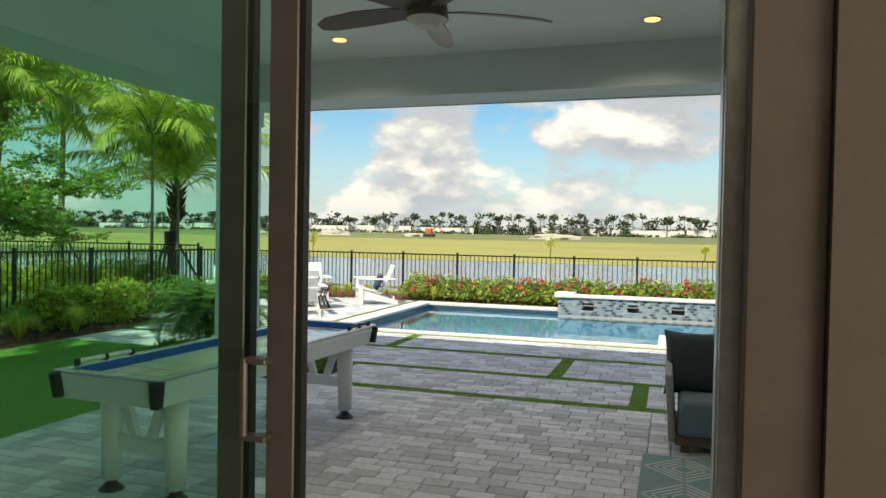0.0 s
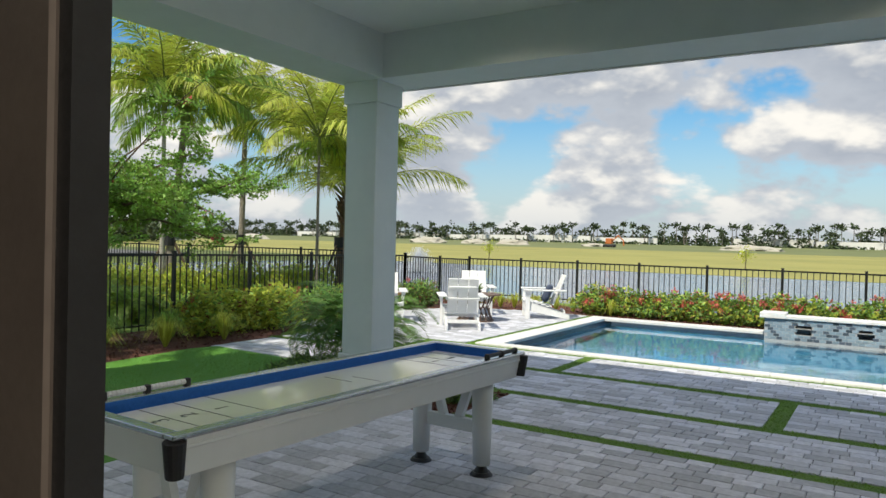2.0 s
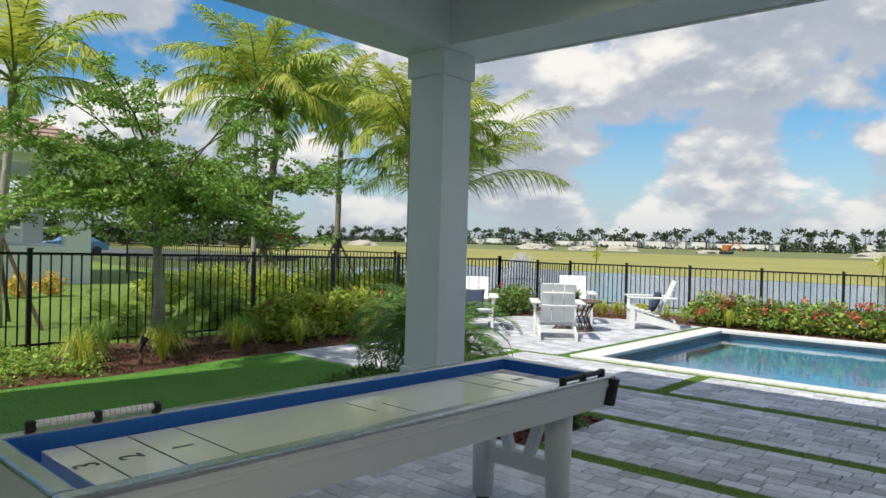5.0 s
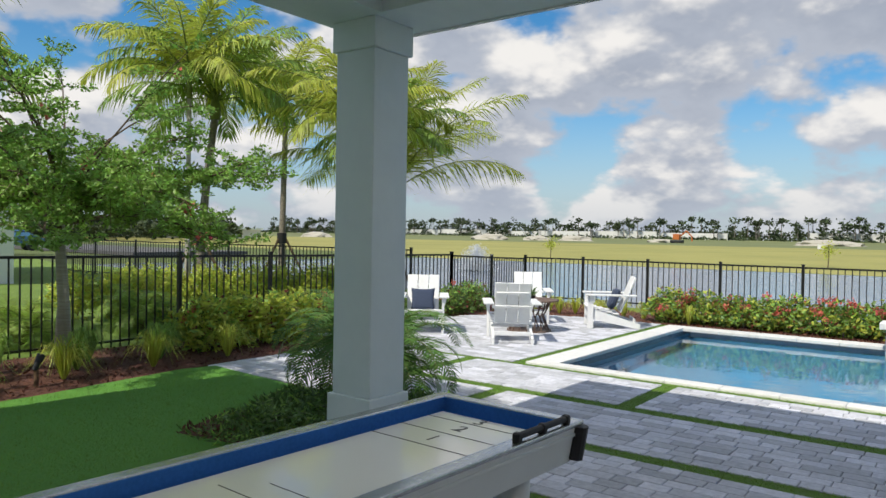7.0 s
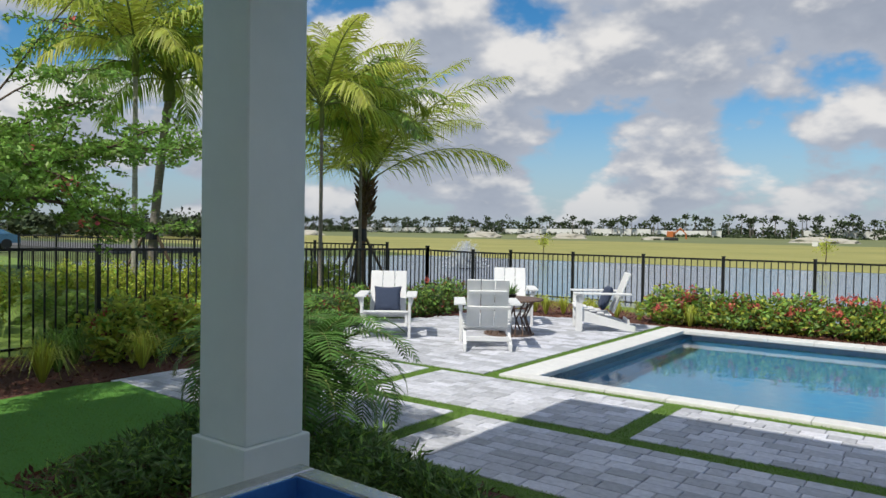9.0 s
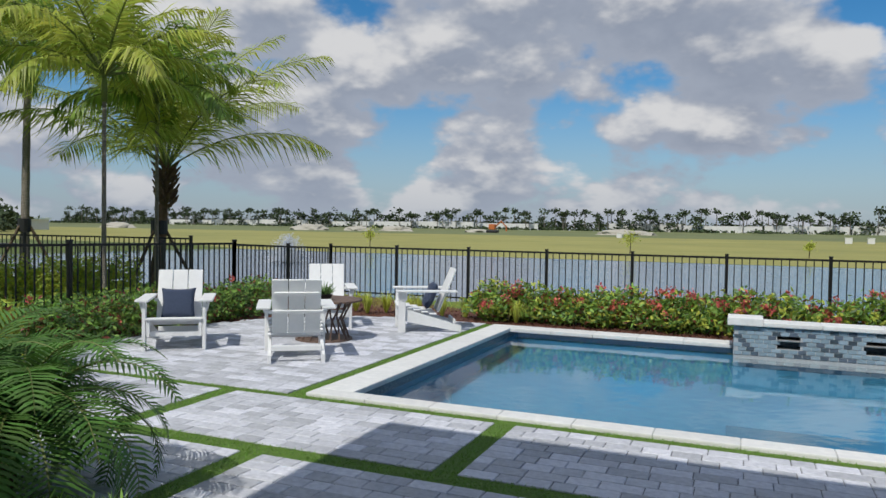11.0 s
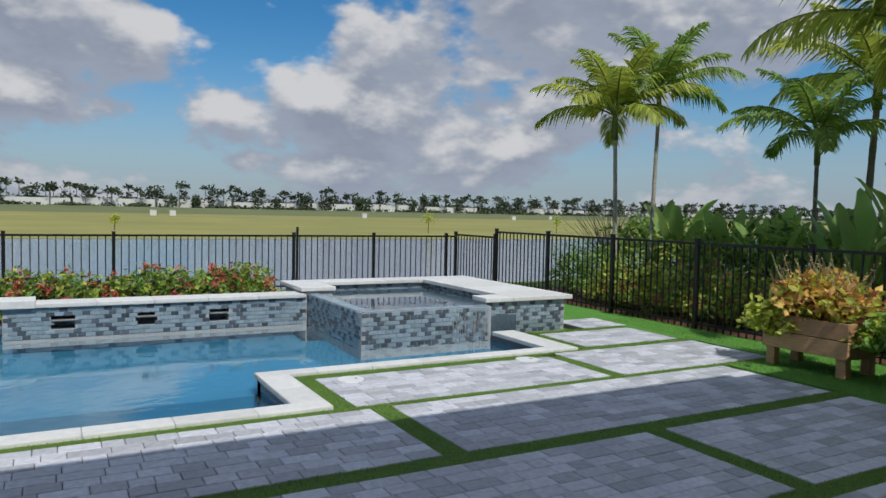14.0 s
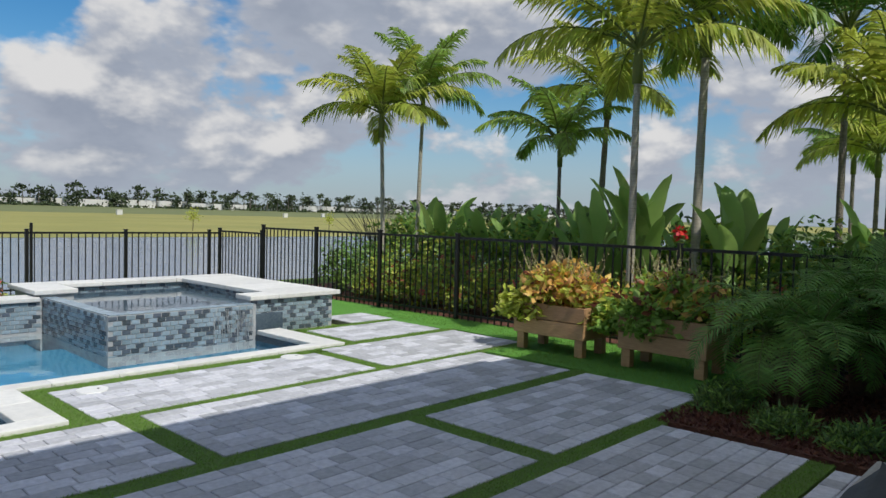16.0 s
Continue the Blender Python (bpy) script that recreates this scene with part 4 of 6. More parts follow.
struct_box("door_sill", "bronze sliding door track", (-0.4, -9.125, -0.05), (4.170, HY, 0.05), M["frame"])
struct_box("door_head", "bronze sliding door head", (-0.4, -9.125, 2.90), (4.170, HY, 3.0), M["frame"])

# fill lamp added before the solid east wall to brighten the dark room
room = new("room_fill_light", bpy.data.lights.new("room_fill_light", "AREA"))
room.data.shape, room.data.size, room.data.size_y, room.data.energy, room.data.color = "RECTANGLE", 3.6, 1.9, 90, (1.0, 0.93, 0.86)
room.matrix_basis = look((7.35, -11.9, 1.6), (0, -11.9, 1.4))
# right jamb with its stepped tracks
t = thing("door_jamb", (0, 0, 0), "stepped bronze aluminium jamb of the sliding doors", "door frame")
for i, (a, b, c, d) in enumerate([(3.970, -8.8655, 4.010, -8.685), (3.960, -8.9455, 4.000, -8.765), (3.960, -8.885, 4.010, -8.9855), (3.980, -8.985, 4.010, -8.945)]):
    slab("track_fin", (a, b, 0.05), (c, d, 2.9), M["steel"], t, bevel=0.003)
slab("jamb_body", (4.005, -9.095, 0.05), (4.170, -8.665, 2.9), M["frame"], t, bevel=0.004)


def door_panel(name, x0, x1, y, handle):
    t = thing(name, (0, 0, 0), "bronze framed sliding glass door with green tinted glass, pushed open", "sliding door", "sliding doors")
    for nm, a, b in (("stile", (x0, y - 0.025, 0.06), (x0 + 0.10, y + 0.025, 2.88)), ("stile", (x1 - 0.115, y - 0.025, 0.06), (x1 - 0.02, y + 0.025, 2.88)),
                     ("rail", (x0 + 0.10, y - 0.025, 0.06), (x1 - 0.115, y + 0.025, 0.20)), ("rail", (x0 + 0.10, y - 0.025, 2.76), (x1 - 0.115, y + 0.025, 2.88))):
        slab(nm, a, b, M["frame"], t, bevel=0.004)
    slab("gasket", (x1 - 0.02, y - 0.018, 0.07), (x1, y + 0.018, 2.87), M["rubber"], t, "black rubber edge gasket")
    g = slab("pane", (x0 + 0.10, y - 0.006, 0.20), (x1 - 0.115, y + 0.006, 2.76), M["glass"], t)
    g.visible_shadow = False
    if handle:
        h = new("door_handle")
        h.parent = t
        hx = x1 - 0.165
        bm = bmesh.new()
        box(bm, (hx - 0.011, y - 0.075, 1.02), (hx + 0.011, y - 0.055, 1.26), 0.006)
        part("grip", bm, M["frame"], h, "slim bronze pull handle")
        for z in (1.02, 1.25):
            bm = bmesh.new()
            box(bm, (hx - 0.011, y - 0.072, z - 0.009), (x1 - 0.09, y - 0.027, z + 0.009), 0.004)
            part("bracket", bm, M["frame"], h)


door_panel("door_1", 1.34, 2.807, -8.930, True)
door_panel("door_2", 1.10, 2.59, -8.865, False)
door_panel("door_3", -0.38, 1.14, -8.995, False)

# column
t = thing("column", (-0.78, -3.92, 0), "square pale blue grey stucco column with a wider base and cap", "column")
slab("shaft", (-0.175, -0.175, 0.47), (0.175, 0.175, 2.80), M["stucco"], t, bevel=0.006)
slab("plinth", (-0.20, -0.20, -0.08), (0.20, 0.20, 0.47), M["stucco"], t, bevel=0.008)
slab("cap", (-0.197, -0.197, 2.80), (0.197, 0.197, BZ), M["stucco"], t, bevel=0.006)

for x, y in ((0.90, -4.86), (3.65, -4.80), (0.90, -7.7), (6.3, -4.8), (3.65, -8.0)):
    t = thing("recessed_light", (x, y, CZ), "small round recessed ceiling light, lit warm", "recessed light", "terrace downlights")
    bm = bmesh.new()
    rod(bm, (0, 0, -0.008), (0, 0, 0.0), 0.085, 0.085, 28)
    part("trim_ring", bm, M["house_w"], t)
    bm = bmesh.new()
    rod(bm, (0, 0, -0.012), (0, 0, -0.008), 0.062, 0.062, 24)
    part("lens", bm, M["bulb"], t)
    lamp = new("downlight_lamp", bpy.data.lights.new("downlight_lamp", "SPOT"))
    lamp.data.energy, lamp.data.spot_size, lamp.data.spot_blend, lamp.data.shadow_soft_size = 24, radians(150), 1.0, 0.06
    lamp.data.color = (1.0, 0.91, 0.82)
    lamp.location = (x, y, CZ - 0.03)

# ceiling fan
t = thing("ceiling_fan", (2.48, -6.95, CZ), "dark grey five bladed outdoor ceiling fan at rest", "ceiling fan")
bm = bmesh.new()
rod(bm, (0, 0, -0.05), (0, 0, 0), 0.075, 0.09, 20)
rod(bm, (0, 0, -0.32), (0, 0, -0.05), 0.016, 0.016, 10)
part("downrod", bm, M["frame"], t)
bm = bmesh.new()
rod(bm, (0, 0, -0.44), (0, 0, -0.30), 0.10, 0.075, 24)
rod(bm, (0, 0, -0.54), (0, 0, -0.44), 0.125, 0.11, 24)
part("motor_housing", bm, M["frame"], t, "", True)
bm = bmesh.new()
rod(bm, (0, 0, -0.585), (0, 0, -0.54), 0.06, 0.115, 24)
part("light_lens", bm, M["house_w"], t, "frosted white light lens")
for k in range(5):
    bm = bmesh.new()
    a = radians(28 + 72 * k)
    prof = [(0.10, 0.04), (0.20, 0.065), (0.45, 0.08), (0.66, 0.07), (0.74, 0.03)]
    top = [bm.verts.new((r0, w, 0.010 * math.sin(i) + w * 0.25)) for i, (r0, w) in enumerate(prof)]
    bot = [bm.verts.new((r0, -w, 0.010 * math.sin(i) - w * 0.25)) for i, (r0, w) in enumerate(prof)]
    for i in range(4):
        bm.faces.new((top[i], bot[i], bot[i + 1], top[i + 1]))
    g = bmesh.ops.extrude_face_region(bm, geom=bm.faces[:])
    bmesh.ops.translate(bm, verts=[v for v in g["geom"] if isinstance(v, bmesh.types.BMVert)], vec=(0, 0, 0.008))
    bmesh.ops.transform(bm, matrix=Matrix.Translation((0, 0, -0.50)) @ Matrix.Rotation(a, 4, "Z"), verts=bm.verts)
    part("blade", bm, M["frame"], t)

# ---- shuffleboard table ----
tb = thing("shuffleboard_table", (0.83, -6.17, 0), "pale grey outdoor shuffleboard table with a blue gutter", "shuffleboard table", rz=-2.6)
W2, L2, TZ = 0.370, 1.365, 0.80


def ring(bm, w, l, t, z0, z1, bev=0.0):
    box(bm, (-w, -l, z0), (-w + t, l, z1), bev)
    box(bm, (w - t, -l, z0), (w, l, z1), bev)
    box(bm, (-w + t, -l, z0), (w - t, -l + t, z1), bev)
    box(bm, (-w + t, l - t, z0), (w - t, l, z1), bev)


for sx in (-1, 1):
    bm = bmesh.new()
    vs = box(bm, (sx * W2 - 0.012, -L2 + 0.02, TZ - 0.175), (sx * W2 + 0.012, L2 - 0.02, TZ - 0.02))
    for v in vs:
        if v.co.z < TZ - 0.1:
            v.co.x -= sx * 0.03
    part("side_panel", bm, M["silver"], tb)
    slab("panel_bead", (sx * (W2 + 0.006) - 0.006, -L2 + 0.03, TZ - 0.062), (sx * (W2 + 0.006) + 0.006, L2 - 0.03, TZ - 0.046), M["silver"], tb, bevel=0.003)
for sy in (-1, 1):
    bm = bmesh.new()
    vs = box(bm, (-W2 + 0.02, sy * L2 - 0.012, TZ - 0.175), (W2 - 0.02, sy * L2 + 0.012, TZ - 0.02))
    for v in vs:
        if v.co.z < TZ - 0.1:
            v.co.y -= sy * 0.03
    part("end_panel", bm, M["silver"], tb)
slab("underside", (-W2 + 0.03, -L2 + 0.03, TZ - 0.16), (W2 - 0.03, L2 - 0.03, TZ - 0.13), M["silver"], tb)
bm = bmesh.new()
ring(bm, W2 + 0.02, L2 + 0.02, 0.065, TZ - 0.022, TZ, 0.008)
part("top_rail", bm, M["chrome"], tb, "brushed silver top rail")
GW, GL = W2 - 0.046, L2 - 0.046
for a, b in (((-GW, -GL, TZ - 0.10), (-GW + 0.006, GL, TZ - 0.006)), ((GW - 0.006, -GL, TZ - 0.10), (GW, GL, TZ - 0.006)),
             ((-GW + 0.006, -GL, TZ - 0.10), (GW - 0.006, -GL + 0.006, TZ - 0.006)), ((-GW + 0.006, GL - 0.006, TZ - 0.10), (GW - 0.006, GL, TZ - 0.006))):
    slab("gutter_wall", a, b, M["bluefelt"], tb, "blue carpeted gutter wall")
slab("gutter_floor", (-W2 + 0.05, -L2 + 0.05, TZ - 0.125), (W2 - 0.05, L2 - 0.05, TZ - 0.10), M["bluefelt"], tb, "blue carpeted gutter floor")
slab("playfield", (-W2 + 0.115, -L2 + 0.14, TZ - 0.10), (W2 - 0.115, L2 - 0.14, TZ - 0.045), M["playfield"], tb, "glossy pale grey green playfield", 0.003)
pz = TZ - 0.0445
for s in (-1, 1):
    for yy in (0.24, 0.42, 0.60):
        slab("court_line", (-W2 + 0.118, s * (L2 - yy) - 0.003, pz - 0.001), (W2 - 0.118, s * (L2 - yy) + 0.003, pz + 0.0006), M["ink"], tb, "thin black court line")
for a, b in (((-0.16, -0.02), (0.05, -0.016)), ((-0.05, 0.10), (0.16, 0.104))):
    slab("foul_line", (a[0], a[1], pz - 0.001), (b[0], b[1], pz + 0.0006), M["ink"], tb, "short thin foul line")


def text_part(name, body, size, loc, rz, material, parent):
    cu = bpy.data.curves.new(name, "FONT")
    cu.body, cu.size, cu.align_x, cu.align_y, cu.extrude = body, size, "CENTER", "CENTER", 0.0004
    tmp = new(name, cu)
    me = bpy.data.meshes.new_from_object(tmp.evaluated_get(bpy.context.evaluated_depsgraph_get()))
    bpy.data.objects.remove(tmp)
    me.materials.clear()
    me.materials.append(material)
    ob = new(name, me)
    ob.parent = parent
    ob.location, ob.rotation_euler = loc, (0, 0, rz)
    return ob


for s in (-1, 1):
    for yy, ch in ((0.19, "3"), (0.33, "2"), (0.51, "1")):
        text_part("numeral", ch, 0.11, (0, s * (L2 - yy), pz + 0.0006), math.pi if s < 0 else 0, M["ink"], tb)
for sx in (-1, 1):
    for sy in (-1, 1):
        bm = bmesh.new()
        rod(bm, (sx * (W2 - 0.008), sy * (L2 - 0.008), TZ - 0.165), (sx * (W2 + 0.002), sy * (L2 + 0.002), TZ - 0.024), 0.035, 0.045, 14)
        part("corner_guard", bm, M["rubber"], tb, "black rubber corner guard")
for sy in (-1, 1):
    yy = sy * (L2 - 0.30)
    for sx in (-1, 1):
        lg = new("leg")
        lg.parent = tb
        bm = bmesh.new()
        rod(bm, (sx * 0.25, yy, 0.07), (sx * 0.245, yy, TZ - 0.16), 0.058, 0.074, 20)
        part("post", bm, M["silver"], lg, "", True)
        bm = bmesh.new()
        rod(bm, (sx * 0.25, yy, 0.0), (sx * 0.25, yy, 0.022), 0.078, 0.06, 22)
        rod(bm, (sx * 0.25, yy, 0.022), (sx * 0.25, yy, 0.07), 0.05, 0.022, 16)
        part("leveller", bm, M["rubber"], lg, "black levelling foot")
    slab("stretcher", (-0.215, yy - 0.025, 0.27), (0.215, yy + 0.025, 0.36), M["silver"], tb, bevel=0.008)
    slab("apron", (-0.215, yy - 0.028, 0.55), (0.215, yy + 0.028, 0.665), M["silver"], tb, bevel=0.006)
    for s in (-1, 1):
        bm = bmesh.new()
        g = box(bm, (-0.030, yy - 0.020, 0.355), (0.030, yy + 0.020, 0.555))
        for v in g:
            v.co.x += s * (0.065 + (v.co.z - 0.36) * 0.35)
        part("brace", bm, M["silver"], tb)


def score_rail(x, y, L, along_x):
    s = new("score_counter")
    s.parent = tb
    for k in (-1, 0, 1):
        c = (x + k * L / 2, y) if along_x else (x, y + k * L / 2)
        bm = bmesh.new()
        box(bm, (c[0] - 0.016, c[1] - 0.016, TZ - 0.004), (c[0] + 0.016, c[1] + 0.016, TZ + 0.036), 0.006)
        part("bracket", bm, M["rubber"], s)
    n = 22
    for k in range(n):
        u = (k + 0.5) / n * L - L / 2
        c = (x + u, y) if along_x else (x, y + u)
        d = Vector((1, 0, 0)) if along_x else Vector((0, 1, 0))
        bm = bmesh.new()
        rod(bm, Vector((*c, TZ + 0.02)) - d * 0.0085, Vector((*c, TZ + 0.02)) + d * 0.0085, 0.014, 0.014, 8)
        part("bead", bm, M["white"] if y < 0 else M["rubber"], s)


score_rail(-W2 + 0.005, -L2 + 0.36, 0.44, False)
score_rail(W2 - 0.005, L2 - 0.27, 0.36, False)

# ---- sofa, rug and chair at the terrace's end ----
sf = thing("outdoor_sofa", (-0.08, -0.43, 0), "blue grey outdoor sofa with woven rope arm and teak base", "sofa")
slab("base", (3.98, -4.72, 0.06), (6.0, -3.95, 0.14), M["teak"], sf, bevel=0.01)
for x, y in ((4.05, -4.66), (5.93, -4.66), (4.05, -4.0), (5.93, -4.0)):
    slab("foot", (x - 0.03, y - 0.03, 0), (x + 0.03, y + 0.03, 0.06), M["teak"], sf, bevel=0.006)
bm = bmesh.new()
box(bm, (4.0, -4.77, 0.14), (6.0, -4.02, 0.42), 0.045)
part("seat_cushion", bm, M["denim"], sf, "", True)
bm = bmesh.new()
vs = box(bm, (3.93, -4.74, 0.08), (3.985, -3.92, 0.60), 0.02)
for v in vs:
    v.co.x -= max(0, v.co.z - 0.3) * 0.12
    if v.co.z > 0.5:
        v.co.z += (v.co.y + 4.7) * 0.12
part("arm", bm, M["greyrope"], sf, "curved pale rope woven arm")
bm = bmesh.new()
box(bm, (4.0, -3.98, 0.14), (6.0, -3.92, 0.43), 0.02)
part("back", bm, M["greyrope"], sf)


def cushion(name, size, thick, m, material, label, cat="cushion", group="", stripes=None):
    ob = thing(name, (0, 0, 0), label, cat, group)
    ob.matrix_basis = m
    bm = bmesh.new()
    n = 12
    gv = {}
    for side in (1, -1):
        for i in range(n + 1):
            for j in range(n + 1):
                u, v = i / n * 2 - 1, j / n * 2 - 1
                pin = 1 - 0.10 * (1 - abs(u) ** 2) * abs(v) ** 6
                pin2 = 1 - 0.10 * (1 - abs(v) ** 2) * abs(u) ** 6
                h = ((1 - u ** 4) * (1 - v ** 4)) ** 0.45
                edge = abs(u) == 1 or abs(v) == 1
                if edge and side == -1:
                    continue
                gv[side, i, j] = bm.verts.new((u * size / 2 * pin2, side * h * thick / 2 * (1 + 0.12 * noise.noise(Vector((u * 2, v * 2, side + size)))), v * size / 2 * pin))
    get = lambda s, i, j: gv.get((s, i, j)) or gv[1, i, j]
    for side in (1, -1):
        for i in range(n):
            for j in range(n):
                q = [get(side, i, j), get(side, i + 1, j), get(side, i + 1, j + 1), get(side, i, j + 1)]
                f = bm.faces.new(q if side == -1 else q[::-1])
                if stripes and abs((i + 0.5) / n * 2 - 1) < 0.35:
                    f.material_index = 1
    b = part("cover", bm, material, ob, "", True)
    if stripes:
        b.data.materials.append(stripes)
    return ob


cushion("back_cushion", 0.52, 0.20, pose(4.06, -4.75, 0.63, -12, 0, 3), M["dark_f"], "dark slate back cushion on the outdoor sofa", group="sofa cushions")
cushion("throw_pillow", 0.46, 0.16, pose(4.40, -4.97, 0.62, -18, 0, -6), M["oat"], "oatmeal throw pillow with a broad cream stripe on the sofa", group="sofa cushions", stripes=M["cream"])

rg = thing("outdoor_rug", (-0.05, -0.30, 0.003), "teal outdoor rug with a white geometric maze pattern", "rug")
M["rug"] = mat("teal rug weave", (0.20, 0.32, 0.34), (0.15, 0.26, 0.28), 60, 0.95, bump=0.5, fine=250)
M["rugw"] = mat("white rug weave", (0.55, 0.58, 0.58), (0.48, 0.5, 0.5), 60, 0.95, bump=0.5, fine=250)
slab("weave", (3.72, -7.3, 0), (6.6, -4.98, 0.008), M["rug"], rg)
bm = bmesh.new()
for cx in range(5):
    for cy in range(4):
        ox, oy = 3.72 + 0.29 + cx * 0.58, -7.3 + 0.29 + cy * 0.58
        for k, rad in enumerate((0.27, 0.21, 0.15, 0.09)):
            for s in range(4):
                a0, a1 = radians(s * 90), radians(s * 90 + 90)
                p, q = Vector((math.cos(a0) * rad, math.sin(a0) * rad, 0)), Vector((math.cos(a1) * rad, math.sin(a1) * rad, 0))
                dv = (q - p).normalized()
                nv = Vector((-dv.y, dv.x, 0)) * 0.0085
                p, q = p + dv * 0.012, q - dv * 0.012
                o3 = Vector((ox, oy, 0.0095))
                vs = [bm.verts.new(o3 + w) for w in (p - nv, q - nv, q + nv, p + nv)]
                bm.faces.new(vs)
part("pattern", bm, M["rugw"], rg)

ac = thing("boucle_armchair", (4.85, -6.65, 0.012), "cream boucle lounge chair with rounded arms", "armchair", rz=70)
bm = bmesh.new()
box(bm, (-0.28, -0.34, 0.10), (0.28, 0.34, 0.38), 0.07)
part("seat", bm, M["cream"], ac, "", True)
for s in (-1, 1):
    bm = bmesh.new()
    box(bm, (s * 0.28 - 0.05 + s * 0.05, -0.36, 0.05), (s * 0.28 + 0.05 + s * 0.05, 0.36, 0.44), 0.05)
    part("arm", bm, M["cream"], ac, "", True)
bm = bmesh.new()
box(bm, (-0.38, 0.28, 0.1), (0.38, 0.42, 0.62), 0.06)
part("backrest", bm, M["cream"], ac, "", True)
for sx in (-1, 1):
    for sy in (-1, 1):
        slab("leg", (sx * 0.3 - 0.02, sy * 0.3 - 0.02, 0), (sx * 0.3 + 0.02, sy * 0.3 + 0.02, 0.1), M["teak"], ac)

# ---- adirondack chairs round the table ----


def adirondack(x, y, face):
    """face: the way it looks, in degrees left of the lake's axis."""
    t = thing("adirondack_chair", (x, y, 0), "white slatted adirondack chair on the pool terrace", "adirondack chair", "chairs round the side table", rz=face)
    # the chair looks along +y; origin under the middle of the seat
    for s in (-1, 1):
        slab("front_leg", (s * 0.33 - 0.02, 0.30, 0), (s * 0.33 + 0.02, 0.40, 0.57), M["white"], t, bevel=0.004)
        bm = bmesh.new()
        vs = box(bm, (s * 0.285 - 0.018, -0.5, 0.0), (s * 0.285 + 0.018, 0.40, 0.12), 0.0)
        for v in vs:
            f = (v.co.y + 0.5) / 0.9
            v.co.z = (0.27 if v.co.z > 0.05 else 0.17) * f + (0.09 if v.co.z > 0.05 else 0.0)
        part("side_rail", bm, M["white"], t)
        bm = bmesh.new()
        box(bm, (s * 0.35 - 0.075, -0.42, 0.57), (s * 0.35 + 0.075, 0.44, 0.595), 0.008)
        part("armrest", bm, M["white"], t)
        bm = bmesh.new()
        vs = box(bm, (s * 0.375 - 0.015, 0.28, 0.45), (s * 0.375 + 0.015, 0.36, 0.57))
        for v in vs:
            if v.co.z < 0.5:
                v.co.x -= s * 0.03
        part("arm_bracket", bm, M["white"], t)
    slab("front_stretcher", (-0.31, 0.31, 0.16), (0.31, 0.34, 0.22), M["white"], t, bevel=0.004)
    slab("rear_stretcher", (-0.27, -0.42, 0.12), (0.27, -0.39, 0.18), M["white"], t, bevel=0.004)
    for k in range(5):
        yy = 0.37 - k * 0.115
        z = 0.36 - k * 0.028
        bm = bmesh.new()
        box(bm, (-0.31, yy - 0.052, z), (0.31, yy + 0.052, z + 0.022), 0.005)
        part("seat_slat", bm, M["white"], t)
    mb = Matrix.Translation((0, -0.17, 0.28)) @ Matrix.Rotation(radians(22), 4, "X")
    for k in (-1, 0, 1):
        bm = bmesh.new()
        box(bm, (k * 0.178 - 0.085, -0.012, 0), (k * 0.178 + 0.085, 0.012, 0.66), 0.006, mb)
        part("back_slat", bm, M["white"], t)
    for z in (0.28, 0.50):
        bm = bmesh.new()
        box(bm, (-0.30 if z < 0.4 else -0.24, -0.04, z - 0.02), (0.30 if z < 0.4 else 0.24, -0.013, z + 0.02), 0.004, mb)
        part("back_rail", bm, M["white"], t)
    return t


def to_deg(dx, dy):
    return math.degrees(math.atan2(-dx, dy))


CH = [(-4.69, 1.58, to_deg(0.61, -0.79), True), (-3.06, 1.68, to_deg(-0.58, 0.81), False), (-2.64, 4.30, to_deg(-0.86, -0.50), True), (-4.1, 4.0, to_deg(0.55, -0.83), False)]
for x, y, a, pil in CH:
    adirondack(x, y, a)
    if pil:
        cushion("navy_pillow", 0.40, 0.13, Matrix.Translation((x, y, 0)) @ Matrix.Rotation(radians(a), 4, "Z") @ pose(0, -0.08, 0.50, 22, 0, 0), M["navy"],
                "navy blue pillow leaning on a white adirondack chair", group="navy pillows")

st = thing("round_side_table", (-3.42, 2.85, 0), "round brown slatted side table on a drum of bars", "side table")
M["brown"] = mat("brown composite wood", (0.16, 0.10, 0.075), (0.10, 0.065, 0.05), 14, 0.6, bump=0.3, vary=0.15, stretch=(1, 6, 1))
for k in range(-5, 6):
    y = k * 0.088
    h = math.sqrt(max(0.01, 0.48 ** 2 - y * y))
    bm = bmesh.new()
    box(bm, (-h, y - 0.040, 0.50), (h, y + 0.040, 0.525), 0.004)
    part("top_slat", bm, M["brown"], st)
for k in range(16):
    a = k * math.tau / 16
    bm = bmesh.new()
    tube(bm, [(math.cos(a) * 0.34, math.sin(a) * 0.34, 0.0), (math.cos(a + 0.2) * 0.24, math.sin(a + 0.2) * 0.24, 0.25), (math.cos(a + 0.4) * 0.36, math.sin(a + 0.4) * 0.36, 0.50)], [0.012] * 3, 6)
    part("base_bar", bm, M["brown"], st)
bm = bmesh.new()
rod(bm, (0, 0, 0), (0, 0, 0.02), 0.37, 0.37, 28)
part("base_ring", bm, M["brown"], st)
sp = thing("succulent_pot", (-3.36, 2.75, 0.525), "small dark spiky succulent in a low bowl on the side table", "potted plant")
bm = bmesh.new()
rod(bm, (0, 0, 0), (0, 0, 0.07), 0.07, 0.11, 20)
part("bowl", bm, M["rubber"], sp)
bm = bmesh.new()
